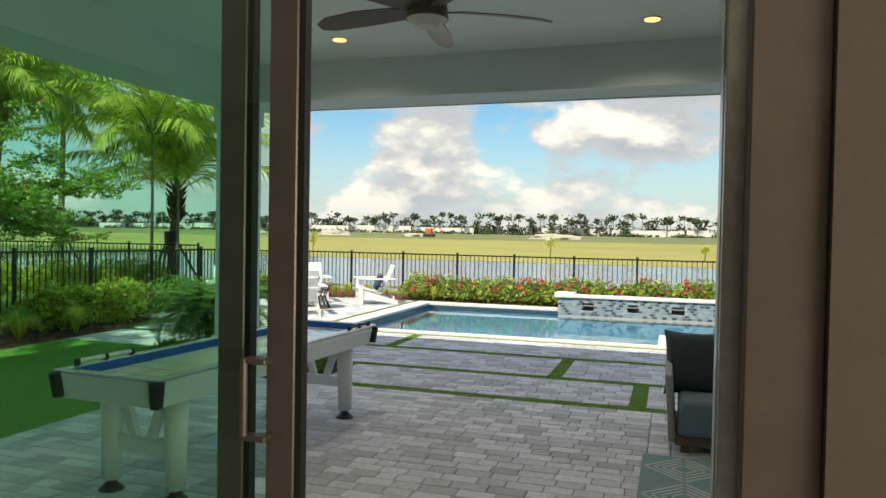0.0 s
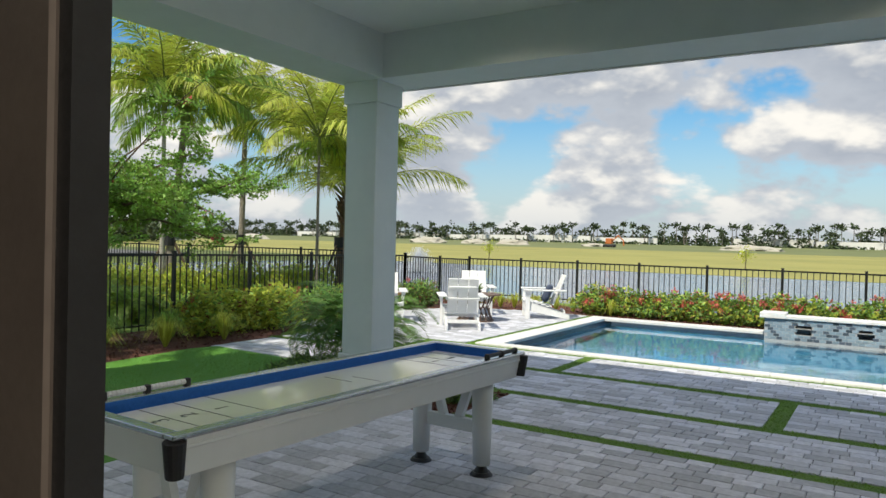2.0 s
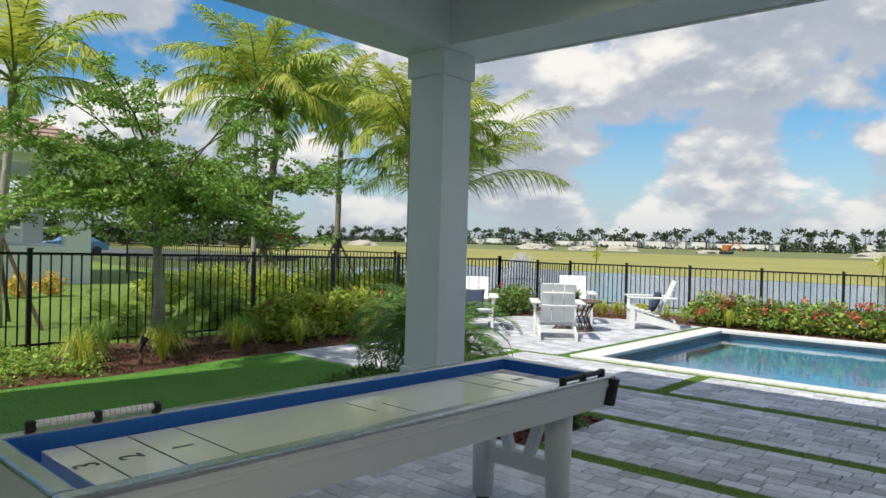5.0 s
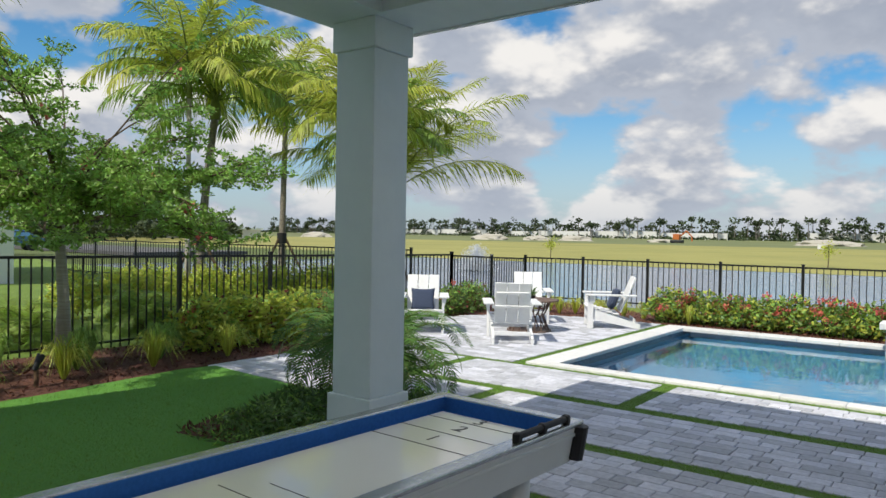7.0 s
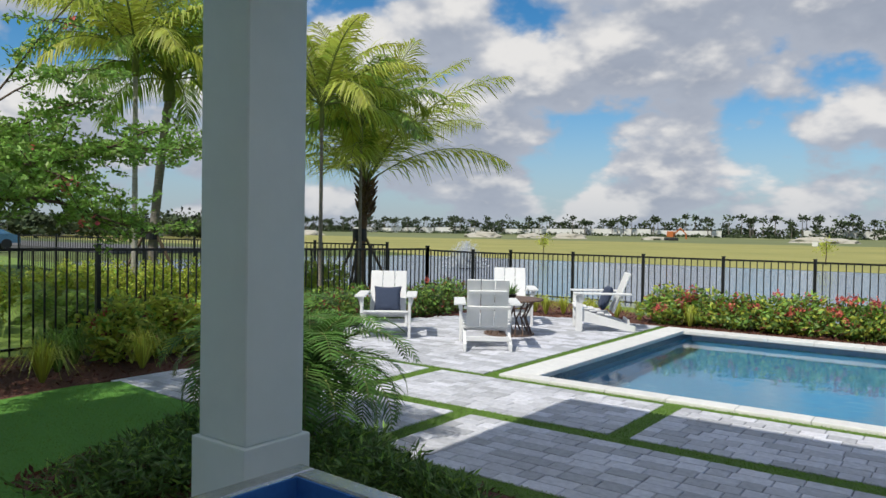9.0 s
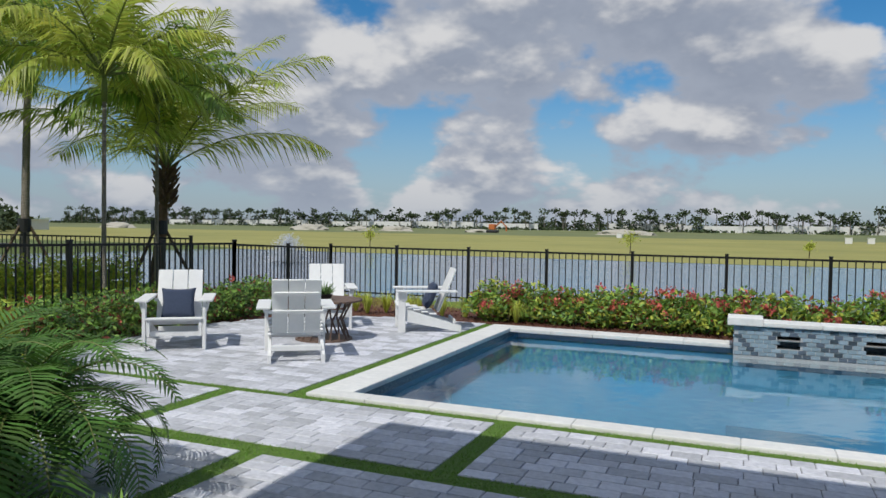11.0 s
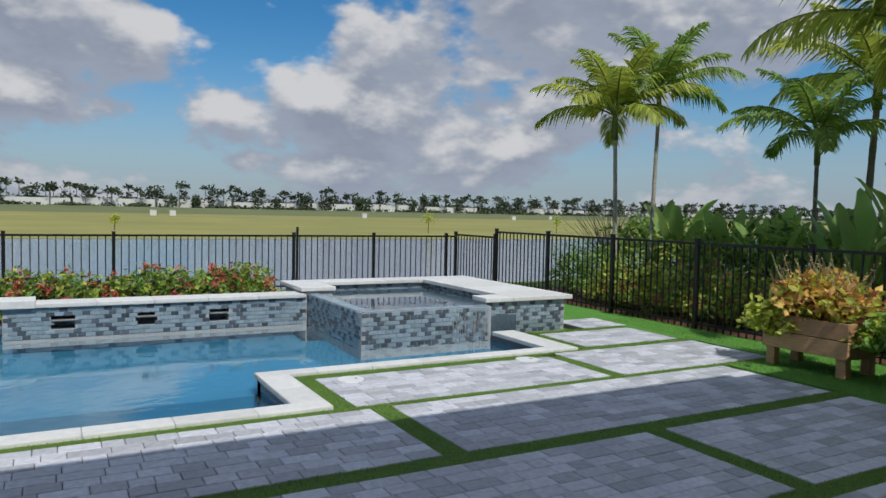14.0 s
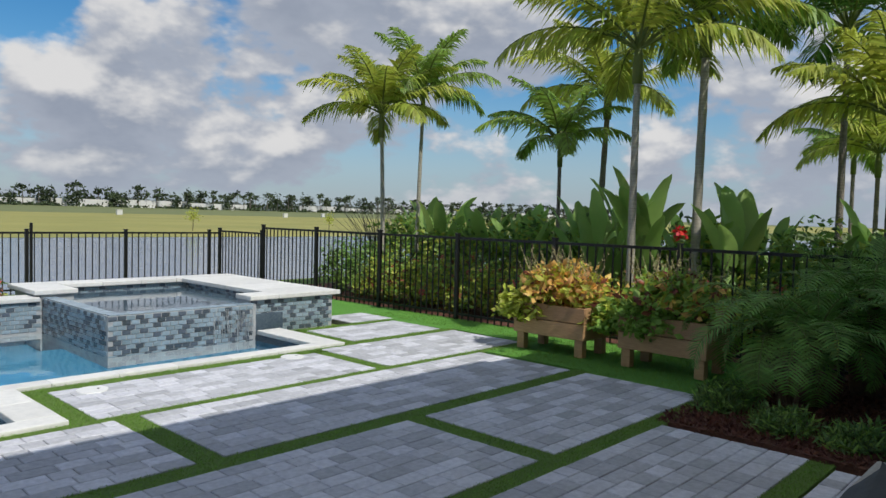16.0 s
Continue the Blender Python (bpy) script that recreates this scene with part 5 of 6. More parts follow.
for k in range(22):
    a, e = k * 2.4, 0.35 + 0.9 * (k % 5) / 5
    d = Vector((math.cos(a) * math.cos(e), math.sin(a) * math.cos(e), math.sin(e)))
    tube(bm, [Vector((0, 0, 0.06)), Vector((0, 0, 0.06)) + d * 0.09, Vector((0, 0, 0.06)) + d * 0.19 + Vector((0, 0, 0.01))], [0.014, 0.012, 0.001], 5)
part("leaves", bm, M["leaf_d"], sp)

# ---- fences ----
def fence_run(name_label, posts, top, base, gate=None, pitch=0.125):
    """Black picket fence through posts given as (x, y); gate: index of the bay that is a gate."""
    t = thing("fence", (0, 0, 0), name_label, "fence", "garden fences")
    pk, pm = {}, None
    bm = bmesh.new()
    box(bm, (-0.0085, -0.0085, 0), (0.0085, 0.0085, 1))
    pm = bpy.data.meshes.new("picket")
    bm.to_mesh(pm)
    bm.free()
    pm.materials.append(M["black"])
    bm = bmesh.new()
    box(bm, (-0.027, -0.027, 0), (0.027, 0.027, 1))
    box(bm, (-0.033, -0.033, 1), (0.033, 0.033, 1.012))
    qm = bpy.data.meshes.new("post")
    bm.to_mesh(qm)
    bm.free()
    qm.materials.append(M["black"])
    tops = top if isinstance(top, (list, tuple)) else [top] * len(posts)
    for i, (x, y) in enumerate(posts):
        o = share("post", qm, t, (x, y, base - 0.06))
        o.scale = (1, 1, tops[i] - base + 0.09)
    for i, (p, q) in enumerate(zip(posts, posts[1:])):
        p, q = Vector(p), Vector(q)
        L, a = (q - p).length, math.atan2(q.y - p.y, q.x - p.x)
        tz = (tops[i] + tops[i + 1]) / 2
        par = t
        if gate == i:
            par = new("gate")
            par.parent = t
            tagged(par, "black picket gate leaf with a tall latch post")
        for z in (tz - 0.025, tz - 0.17 if top == 0 else tz - 0.025, base + 0.10):
            if z == tz - 0.025 and pk.get((i, z)):
                continue
            pk[i, z] = 1
            bm = bmesh.new()
            h = 0.018 if z > base + 0.2 else 0.015
            box(bm, (-L / 2 + 0.02, -0.014, -h), (L / 2 - 0.02, 0.014, h))
            ob = part("rail", bm, M["black"], par)
            ob.location, ob.rotation_euler = ((p.x + q.x) / 2, (p.y + q.y) / 2, z), (0, -math.atan2(tops[i + 1] - tops[i], L) if z > base + 0.2 else 0, a)
        n = max(1, round(L / pitch))
        for k in range(1, n):
            c = p + (q - p) * (k / n)
            o = share("picket", pm, par, (c.x, c.y, base + 0.02))
            o.scale = (1, 1, tops[i] + (tops[i + 1] - tops[i]) * k / n - base - 0.04)
    return t


FS = 1.645
main_posts = [(-3.60 + FS * (k - 2), 8.60) for k in range(0, 7)] + [(6.20, 8.60), (7.9, 8.60), (9.62, 8.60), (9.86, 8.60)]
fence_run("black picket fence with a gate, between pool garden and lake", main_posts, 1.05, -0.06, gate=6)
t = thing("latch_post", (6.27, 8.60, -0.1), "tall black magnetic gate latch beside the pool gate", "gate latch")
slab("rod", (-0.02, -0.03, 0), (0.02, 0.03, 1.30), M["black"], t, bevel=0.006)
fence_run("black aluminium picket fence along the eastern garden", [(9.86, 8.60), (9.87, 7.02)], [1.09, 1.09], -0.06)
fence_run("black aluminium picket fence beside the planters", [(9.88, 6.98 - 1.7 * k) for k in range(0, 9)], [1.2 + 0.004 * k for k in range(9)], -0.02)
fence_run("black aluminium picket fence at the terrace corner", [(-6.63, 5.0), (-6.76, 6.8), (-6.89, 8.60)], [1.15, 1.08, 1.02], -0.06)
fence_run("black aluminium picket fence along the western lawn", [(-6.63 - 0.02 * k, 5.0 - FS * k) for k in range(0, 9)], [1.17 + 0.012 * k for k in range(9)], -0.04)
fence_run("black aluminium picket fence of the neighbouring garden", [(-9.6 - 2.3 * k, 7.2 - 0.25 * k) for k in range(0, 8)], [1.18] * 8, -0.1, pitch=0.14)

# ---- planting ----


def palm(name, label, x, y, h, fronds, L, mat_leaf, trunk_mat="bark", r0=0.09, lean=(0.0, 0.0), droop=1.0, seed=1, shaft=True, brace=False, width=0.42, cat="palm tree", z=-0.07, n_leaf=44, lw=0.035):
    """A feather palm: ringed tapering trunk, green crownshaft, arching fronds of many leaflets."""
    r = random.Random(seed)
    t = thing(name, (x, y, z), label, cat, "palms")
    bm = bmesh.new()
    n = 14
    pts = [Vector((lean[0] * (i / n) ** 1.5, lean[1] * (i / n) ** 1.5, h * i / n)) for i in range(n + 1)]
    rad = [r0 * (1.35 - 0.5 * min(1, i / 3)) * (1 - 0.25 * i / n) * (1.05 if i % 2 else 0.97) for i in range(n + 1)]
    tube(bm, pts, rad, 12)
    part("trunk", bm, M[trunk_mat], t, "", True)
    top = pts[-1]
    if shaft:
        bm = bmesh.new()
        tube(bm, [top - Vector((0, 0, 0.1)), top + Vector((0, 0, 0.15)), top + Vector((0, 0, 0.55))], [r0 * 0.95, r0 * 1.0, r0 * 0.4], 10)
        part("crownshaft", bm, M["rib"], t, "smooth green crownshaft", True)
    else:
        bm = bmesh.new()
        for k in range(46):
            a, u = k * 2.4, k / 46
            d = Vector((math.cos(a), math.sin(a), 0))
            b = top + Vector((0, 0, -0.75 + u * 0.9))
            tube(bm, [b + d * r0 * 0.6, b + d * (r0 * 1.2 + 0.03) + Vector((0, 0, 0.08)), b + d * (r0 * 1.5 + 0.05 + 0.06 * u) + Vector((0, 0, 0.22))], [0.05, 0.04, 0.015], 5)
        part("boots", bm, M["boot"], t, "brown fibrous frond boots")
    width, lw = width * 1.12, lw * 1.25
    V, F = [], []
    bm = bmesh.new()
    for k in range(fronds):
        a = k * 2.39996 + r.uniform(-0.2, 0.2)
        age = (k + 0.5) / fronds
        el0 = 1.42 - age * 1.35 * droop
        Lk = L * r.uniform(0.85, 1.08) * (0.8 + 0.25 * math.sin(age * 3))
        d = Vector((math.cos(a), math.sin(a), 0))
        side = Vector((-math.sin(a), math.cos(a), 0))
        p = top + Vector((0, 0, 0.35 if shaft else 0.1))
        pts2, dirs = [p.copy()], []
        seg = 12
        e = el0
        for i in range(seg):
            v = d * math.cos(e) + Vector((0, 0, math.sin(e)))
            dirs.append(v)
            p = p + v * Lk / seg
            pts2.append(p.copy())
            e -= (0.10 + 0.055 * age) * droop * (0.6 + i / seg)
        dirs.append(dirs[-1])
        tube(bm, pts2, [0.022 * (1 - 0.85 * i / seg) + 0.003 for i in range(seg + 1)], 4)
        for i in range(n_leaf):
            u = 0.16 + 0.84 * (i + 0.5) / n_leaf
            f = u * seg
            j = min(seg - 1, int(f))
            b = pts2[j].lerp(pts2[j + 1], f - j)
            v = dirs[j]
            up = side.cross(v).normalized()
            if up.z < 0:
                up = -up
            ll = width * L / 2.4 * (math.sin(math.pi * (0.12 + 0.86 * u)) ** 0.6) * r.uniform(0.85, 1.1)
            for s in (-1, 1):
                q = (side * s * 0.80 + v * (0.50 + 0.3 * u) + up * r.uniform(-0.1, 0.3) - Vector((0, 0, (0.15 + 0.5 * age) * droop * r.uniform(0.4, 1.3)))).normalized()
                m1 = b + q * ll * 0.5
                m2 = b + q * ll + Vector((0, 0, -ll * r.uniform(0.15, 0.75) * droop))
                wv = (v - q * v.dot(q)).normalized() * lw * 0.5
                o = len(V)
                V += [b - wv * 0.5, b + wv * 0.5, m1 + wv, m1 - wv, m2]
                F += [(o, o + 1, o + 2, o + 3), (o + 3, o + 2, o + 4)]
    part("ribs", bm, M["rib"], t, "arching green frond ribs")
    ob = new("crown", mesh_of("crown", V, F, M[mat_leaf]))
    ob.parent = t
    if brace:
        for k in range(3):
            a = k * math.tau / 3 + 0.5
            bm = bmesh.new()
            e1, e2 = Vector((math.cos(a) * 0.9, math.sin(a) * 0.9, 0.0)), Vector((math.cos(a) * 0.12, math.sin(a) * 0.12, 1.45))
            tube(bm, [e1, e2], [0.035, 0.035], 4)
            part("brace", bm, M["twig"], t, "timber staking brace")
        bm = bmesh.new()
        rod(bm, (0, 0, 1.3), (0, 0, 1.62), r0 * 1.25, r0 * 1.25, 14)
        part("collar", bm, M["rubber"], t, "dark strap collar")
    return t


def shrub(name, label, c, rad, mats, size=0.07, n=1600, seed=1, cat="shrub", group="", z=-0.05, ratio=2.2, flowers=0, fsize=0.05, lump=0.3, stems=6, up=0.3):
    """A loose bush: stems and several meshes of small leaves."""
    r = np.random.default_rng(seed)
    t = thing(name, (c[0], c[1], z), label, cat, group)
    bm = bmesh.new()
    for k in range(stems):
        a = r.uniform(0, math.tau)
        e = Vector((math.cos(a) * rad[0] * 0.6, math.sin(a) * rad[1] * 0.6, rad[2] * 1.5))
        tube(bm, [(e.x * 0.2, e.y * 0.2, 0), e * 0.5 + Vector((0, 0, 0.05)), e], [0.014, 0.01, 0.004], 5)
    part("woody_base", bm, M["twig"], t)
    for k, (m, w) in enumerate(mats):
        tri_leaves("foliage", cloud_pts(r, int(n * w), (0, 0, rad[2]), rad, 0.35, lump, 0.02), size, M[m], t, up=up, seed=seed + k, ratio=ratio)
    if flowers:
        P = cloud_pts(r, flowers, (0, 0, rad[2]), (rad[0], rad[1], rad[2] * 1.03), 0.97, lump, 0.1)
        P = P[P[:, 2] > rad[2] * 0.8]
        Q = np.concatenate([p + r.normal(size=(26, 3)) * fsize * 0.55 for p in P]) if len(P) else P
        if len(Q):
            tri_leaves("blossom", Q, fsize * 0.75, M["flower"], t, "coral red flower clusters", up=0.6, seed=seed + 9, ratio=1.3)
    return t


def tuft(x, y, n=70, h=0.32, spread=0.26, m="leaf", seed=1, label="green strap leaved liriope tuft in red mulch", flower=False, z=0.0, name="grass_tuft", cat="border plant"):
    r = random.Random(seed)
    t = thing(name, (x, y, z), label, cat, "border tufts")
    V, F = [], []
    for k in range(n):
        a, s = r.uniform(0, math.tau), r.uniform(0.25, 1)
        d, w = Vector((math.cos(a), math.sin(a), 0)), Vector((-math.sin(a), math.cos(a), 0)) * 0.007
        hh = h * r.uniform(0.7, 1.15)
        pts = [d * 0.02, d * spread * s * 0.4 + Vector((0, 0, hh * 0.75)), d * spread * s * 0.8 + Vector((0, 0, hh * (1.05 - 0.3 * s))), d * spread * s * 1.25 + Vector((0, 0, hh * (0.95 - 0.75 * s)))]
        o = len(V)
        for i, p in enumerate(pts):
            q = w * (1 - i * 0.3)
            V += [p - q, p + q]
        F += [(o + 2 * i, o + 2 * i + 1, o + 2 * i + 3, o + 2 * i + 2) for i in range(3)]
    ob = new("leaves", mesh_of("leaves", V, F, M[m]))
    ob.parent = t
    return t


def bed(outline, label, z=0.005, chips=0, seed=1):
    t = structure("mulch_bed", label, new("mulch_bed"))
    bm = bmesh.new()
    vs = [bm.verts.new((x, y, z)) for x, y in outline]
    g = bmesh.ops.extrude_face_region(bm, geom=[bm.faces.new(vs)])
    bmesh.ops.translate(bm, verts=[v for v in g["geom"] if isinstance(v, bmesh.types.BMVert)], vec=(0, 0, -0.07))
    part("mulch", bm, M["mulch"], t)
    if chips:
        r = np.random.default_rng(seed)
        xs2, ys2 = [p[0] for p in outline], [p[1] for p in outline]
        P = np.stack([r.uniform(min(xs2), max(xs2), chips), r.uniform(min(ys2), max(ys2), chips), np.full(chips, z)], 1)

        def ins(p):
            c = False
            for i in range(len(outline)):
                (ax, ay), (bx, by) = outline[i], outline[i - 1]
                if (ay > p[1]) != (by > p[1]) and p[0] < (bx - ax) * (p[1] - ay) / (by - ay) + ax:
                    c = not c
            return c
        P = np.array([p for p in P if ins(p)])
        tri_leaves("chips", P, 0.05, M["chip"], t, up=0.3, seed=seed, ratio=2.5, kind="stuff")
    return t


bed([(-4.35, -8.8), (-4.42, -4.5), (-4.6, -2.9), (-4.7, -2.4), (-4.62, -1.2), (-5.2, -0.6), (-5.6, 1.2), (-5.62, 3.2), (-5.0, 4.7), (-3.2, 5.45), (-2.05, 5.45), (-1.87, 5.5), (-1.87, 6.6), (-6.3, 8.5), (-6.7, 5.5), (-6.6, 0), (-6.75, -8.8)], "red mulch bed along the western fence", -0.012, 16000, 1)
bed([(-1.05, -4.25), (-1.3, -4.2), (-2.35, -4.4), (-2.6, -3.8), (-2.05, -3.0), (-2.3, -2.6), (-1.42, -2.6), (-1.38, -2.74), (0.14, -2.74), (0.14, -3.74), (0.09, -3.91), (-1.05, -3.91)], "dark mulch bed round the column", -0.004, 4000, 2)
bed([(-1.86, 5.52), (4.9, 5.52), (4.9, 6.9), (-1.86, 6.9)], "mulch bed of the flower border", -0.02, 5000, 3)
bed([(7.22, -3.45), (7.2, -2.62), (8.14, -2.62), (9.85, -2.9), (9.85, -4.2), (7.15, -4.2), (7.15, -4.1)], "red mulch bed under the pygmy palms", -0.002, 9000, 4)
bed([(9.95, -8), (12.4, -8), (12.4, 7.4), (9.95, 7.4)], "planting bed beyond the eastern fence", -0.03, 0, 5)

# coral ixora border behind the pool
for k in range(14):
    x = -2.15 + k * 0.53 + R.uniform(-0.08, 0.08)
    lab = "leafy ixora shrub with coral red flower heads in the pool border"
    shrub("ixora_shrub", lab, (x, 5.95 + R.uniform(-0.12, 0.15)), (0.42, 0.36, R.uniform(0.27, 0.35)), (("leaf", 0.40), ("leaf_d", 0.26), ("leaf_y", 0.26), ("leaf_r", 0.06)), 0.095, 1500,
          20 + k, "flowering shrub", "ixora border", flowers=17, fsize=0.062)
for k in range(12):
    tuft(-1.75 - k * 0.32 + R.uniform(-.1, .1), 5.75 + (k > 9) * -0.3 + R.uniform(-.15, .3), 90, 0.34, 0.28, "leaf_y", 50 + k, "pale green grassy tuft behind the chairs")
for k in range(9):
    shrub("croton_shrub", "dense dark green and bronze shrub with small flowers", (-5.95 + R.uniform(-.2, .2), 0.6 + k * 0.55), (0.42, 0.4, 0.30), (("leaf_d", 0.5), ("leaf", 0.35), ("leaf_r", 0.1)), 0.08, 1500, 70 + k, group="western border shrubs", flowers=4)
for k in range(4):
    shrub("croton_shrub", "yellow green variegated shrub beside the path", (-5.7 + R.uniform(-.2, .2), -1.9 + k * 0.55), (0.42, 0.4, 0.36), (("leaf_y", 0.9), ("leaf", 0.25), ("leaf_r", 0.04)), 0.10, 1400, 90 + k, group="western border shrubs", flowers=2)
for k in range(11):
    tuft(-4.95 - (k % 3) * 0.42 + R.uniform(-.1, .1), -5.0 + k * 0.33, 150, 0.42, 0.36, "leaf" if k % 3 else "leaf_y", 110 + k)
for k in range(9):
    shrub("ground_cover", "low spreading jasmine ground cover", (-5.2 - (k % 2) * 0.75, -5.15 - k * 0.42), (0.62, 0.5, 0.13), (("leaf", 0.75), ("leaf_y", 0.2)), 0.055, 2200, 130 + k, "ground cover", "jasmine ground cover")
for x, y in ((-4.85, -4.35), (-5.9, -6.2)):
    t = thing("garden_spotlight", (x, y, 0), "small bronze garden spotlight on a stake in the mulch", "garden light", "garden spotlights")
    bm = bmesh.new()
    rod(bm, (0, 0, 0), (0, 0, 0.16), 0.022, 0.022, 10)
    part("stake", bm, M["boot"], t)
    bm = bmesh.new()
    rod(bm, (0, -0.02, 0.16), (-0.03, 0.06, 0.30), 0.025, 0.042, 14)
    part("lamp_head", bm, M["black"], t)

# junipers and pygmy palm by the column
for k, (x, y, a, b) in enumerate([(-1.75, -3.95, 0.42, 0.20), (-1.55, -3.35, 0.40, 0.22), (-2.0, -3.5, 0.36, 0.2), (-0.15, -3.25, 0.26, 0.17), (-0.6, -3.2, 0.3, 0.2), (-1.05, -3.0, 0.30, 0.2)]):
    shrub("juniper", "low dark feathery juniper in mulch", (x, y), (a, a, b * 0.72), (("leaf_d", 1.0), ("leaf", 0.25)), 0.075, 2600, 160 + k, "ground cover", "junipers", ratio=5, up=0.5)


def pygmy(x, y, h, fronds, L, seed, label, dark=True, stems=3):
    t = thing("pygmy_date_palm", (x, y, -0.02), label, "palm", "pygmy palms")
    r = random.Random(seed)
    V, F = [], []
    bmt, bmr = bmesh.new(), bmesh.new()
    for s in range(stems):
        a0 = s * math.tau / max(1, stems)
        top = Vector((math.cos(a0) * 0.22, math.sin(a0) * 0.22, h * r.uniform(0.8, 1.15)))
        tube(bmt, [(math.cos(a0) * 0.07, math.sin(a0) * 0.07, 0), top * 0.55, top], [0.06, 0.05, 0.07], 8)
        for k in range(fronds):
            a = k * 2.39996 + a0
            age = (k + 0.5) / fronds
            e = 1.35 - age * 1.25
            d, side = Vector((math.cos(a), math.sin(a), 0)), Vector((-math.sin(a), math.cos(a), 0))
            p, pts, dirs = top.copy(), [top.copy()], []
            Lk = L * r.uniform(0.85, 1.1)
            for i in range(10):
                v = d * math.cos(e) + Vector((0, 0, math.sin(e)))
                dirs.append(v)
                p = p + v * Lk / 10
                pts.append(p.copy())
                e -= 0.13 + 0.06 * age + 0.02 * i
            tube(bmr, pts, [0.009 * (1 - i / 11) + 0.001 for i in range(11)], 3)
            for i in range(30):
                u = 0.10 + 0.89 * i / 30
                f = u * 10
                j = min(9, int(f))
                b, v = pts[j].lerp(pts[j + 1], f - j), dirs[j]
                ll = L * 0.26 * math.sin(math.pi * (0.15 + 0.8 * u)) * r.uniform(0.85, 1.1)
                for s2 in (-1, 1):
                    q = (side * s2 * 0.9 + v * 0.55 + Vector((0, 0, 0.12))).normalized()
                    m2 = b + q * ll + Vector((0, 0, -ll * r.uniform(0.05, 0.25)))
                    wv = (v - q * v.dot(q)).normalized() * 0.0085
                    m1 = b + q * ll * 0.45
                    o = len(V)
                    V += [b - wv * .6, b + wv * .6, m1 + wv, m1 - wv, m2]
                    F += [(o, o + 1, o + 2, o + 3), (o + 3, o + 2, o + 4)]
    part("trunk_clump", bmt, M["boot"], t)
    part("ribs", bmr, M["rib"], t)
    ob = new("fronds", mesh_of("fronds", V, F, M[dark if isinstance(dark, str) else "palm_d" if dark else "palm"]))
    ob.parent = t


pygmy(-1.95, -2.66, 0.52, 34, 0.95, 3, "feathery green pygmy date palm beside the column", True, 2)
pygmy(8.45, -3.22, 0.62, 13, 0.92, 4, "dense pygmy date palm clump in mulch", "palm_m", 3)
pygmy(9.35, -3.55, 0.85, 13, 1.0, 6, "dense pygmy date palm clump in mulch", "palm_m", 3)
for k, (x, y) in enumerate([(7.75, -2.80), (7.50, -3.35), (8.05, -2.7), (7.45, -3.85)]):
    shrub("juniper", "low dark feathery juniper in mulch", (x + 0.15, y - 0.05), (0.26, 0.22, 0.09), (("leaf_d", 0.8), ("leaf", 0.4)), 0.075, 1200, 190 + k, "ground cover", "junipers", ratio=5, up=0.5)

# planters
def planter(x, y, ln, seed, top):
    t = thing("wooden_planter", (x, y, 0), "stained cedar plank planter box on square legs", "planter", "cedar planters")
    D, H0, H1 = 0.52, 0.19, 0.55
    for sx in (0, 1):
        for sy in (0, 1):
            slab("leg", (0.01 + sx * (D - 0.11), 0.0 + sy * (ln - 0.10), 0), (0.10 + sx * (D - 0.11), 0.10 + sy * (ln - 0.10), H0 + 0.02), M["cedar"], t, bevel=0.005)
    for k in range(2):
        z0 = H0 + k * 0.18
        for xx in (-0.02, D - 0.02):
            slab("plank", (xx, -0.03, z0 + 0.003), (xx + 0.03, ln + 0.03, z0 + 0.175), M["cedar"], t, bevel=0.005)
        for yy in (-0.03, ln):
            slab("plank", (0.01, yy, z0 + 0.003), (D - 0.02, yy + 0.03, z0 + 0.175), M["cedar"], t, bevel=0.005)
    slab("soil", (0.01, 0.0, H0 + 0.02), (D - 0.02, ln, H1 - 0.06), M["mulch"], t)
    gold = seed % 2
    shrub("coleus_mass", "bushy gold and peach coleus spilling over a cedar planter" if gold else "bushy green and bronze coleus spilling over a cedar planter", (x + 0.24, y + ln / 2), (0.40, ln * 0.58, 0.24),
          (("leaf_g", 0.5), ("leaf_y", 0.45), ("leaf_r", 0.12)) if gold else (("leaf", 0.45), ("leaf_y", 0.16), ("leaf_r", 0.14), ("leaf_g", 0.06)), 0.105, 1500, seed, "bedding plants", "planter plants", z=H1 - 0.06, ratio=1.7)
    shrub("trailing_coleus", "yellow green leaves trailing down a cedar planter" if gold else "green leaves trailing down a cedar planter", (x + 0.02, y + ln * (0.98 if gold else 0.75)), (0.17, 0.30, 0.19), (("leaf_y" if gold else "leaf", 1.0),), 0.095, 620, seed + 3, "bedding plants", "planter plants", z=0.30, ratio=1.7, stems=2)
    r = np.random.default_rng(seed)
    bm = bmesh.new()
    q = []
    for k in range(46):
        a = r.uniform(0, math.tau)
        b = Vector((x + 0.24 + r.uniform(-.16, .16), y + ln / 2 + r.uniform(-.4, .4), H1 + 0.15))
        e = b + Vector((math.cos(a) * 0.15, math.sin(a) * 0.2, r.uniform(0.3, 0.52)))
        tube(bm, [b, (b + e) / 2 + Vector((0.01, 0, 0)), e], [0.003, 0.003, 0.002], 3)
        for i in range(16):
            q.append(b.lerp(e, 0.45 + 0.55 * i / 16))
    s = thing("coleus_seed_stalks", (0, 0, 0), "pale dry coleus seed stalks above the planter", "flower stalks", "planter plants")
    part("stalks", bm, M["straw"], s)
    tri_leaves("seeds", q, 0.022, M["straw"], s, up=0.3, seed=seed, ratio=1.6, kind="stuff")


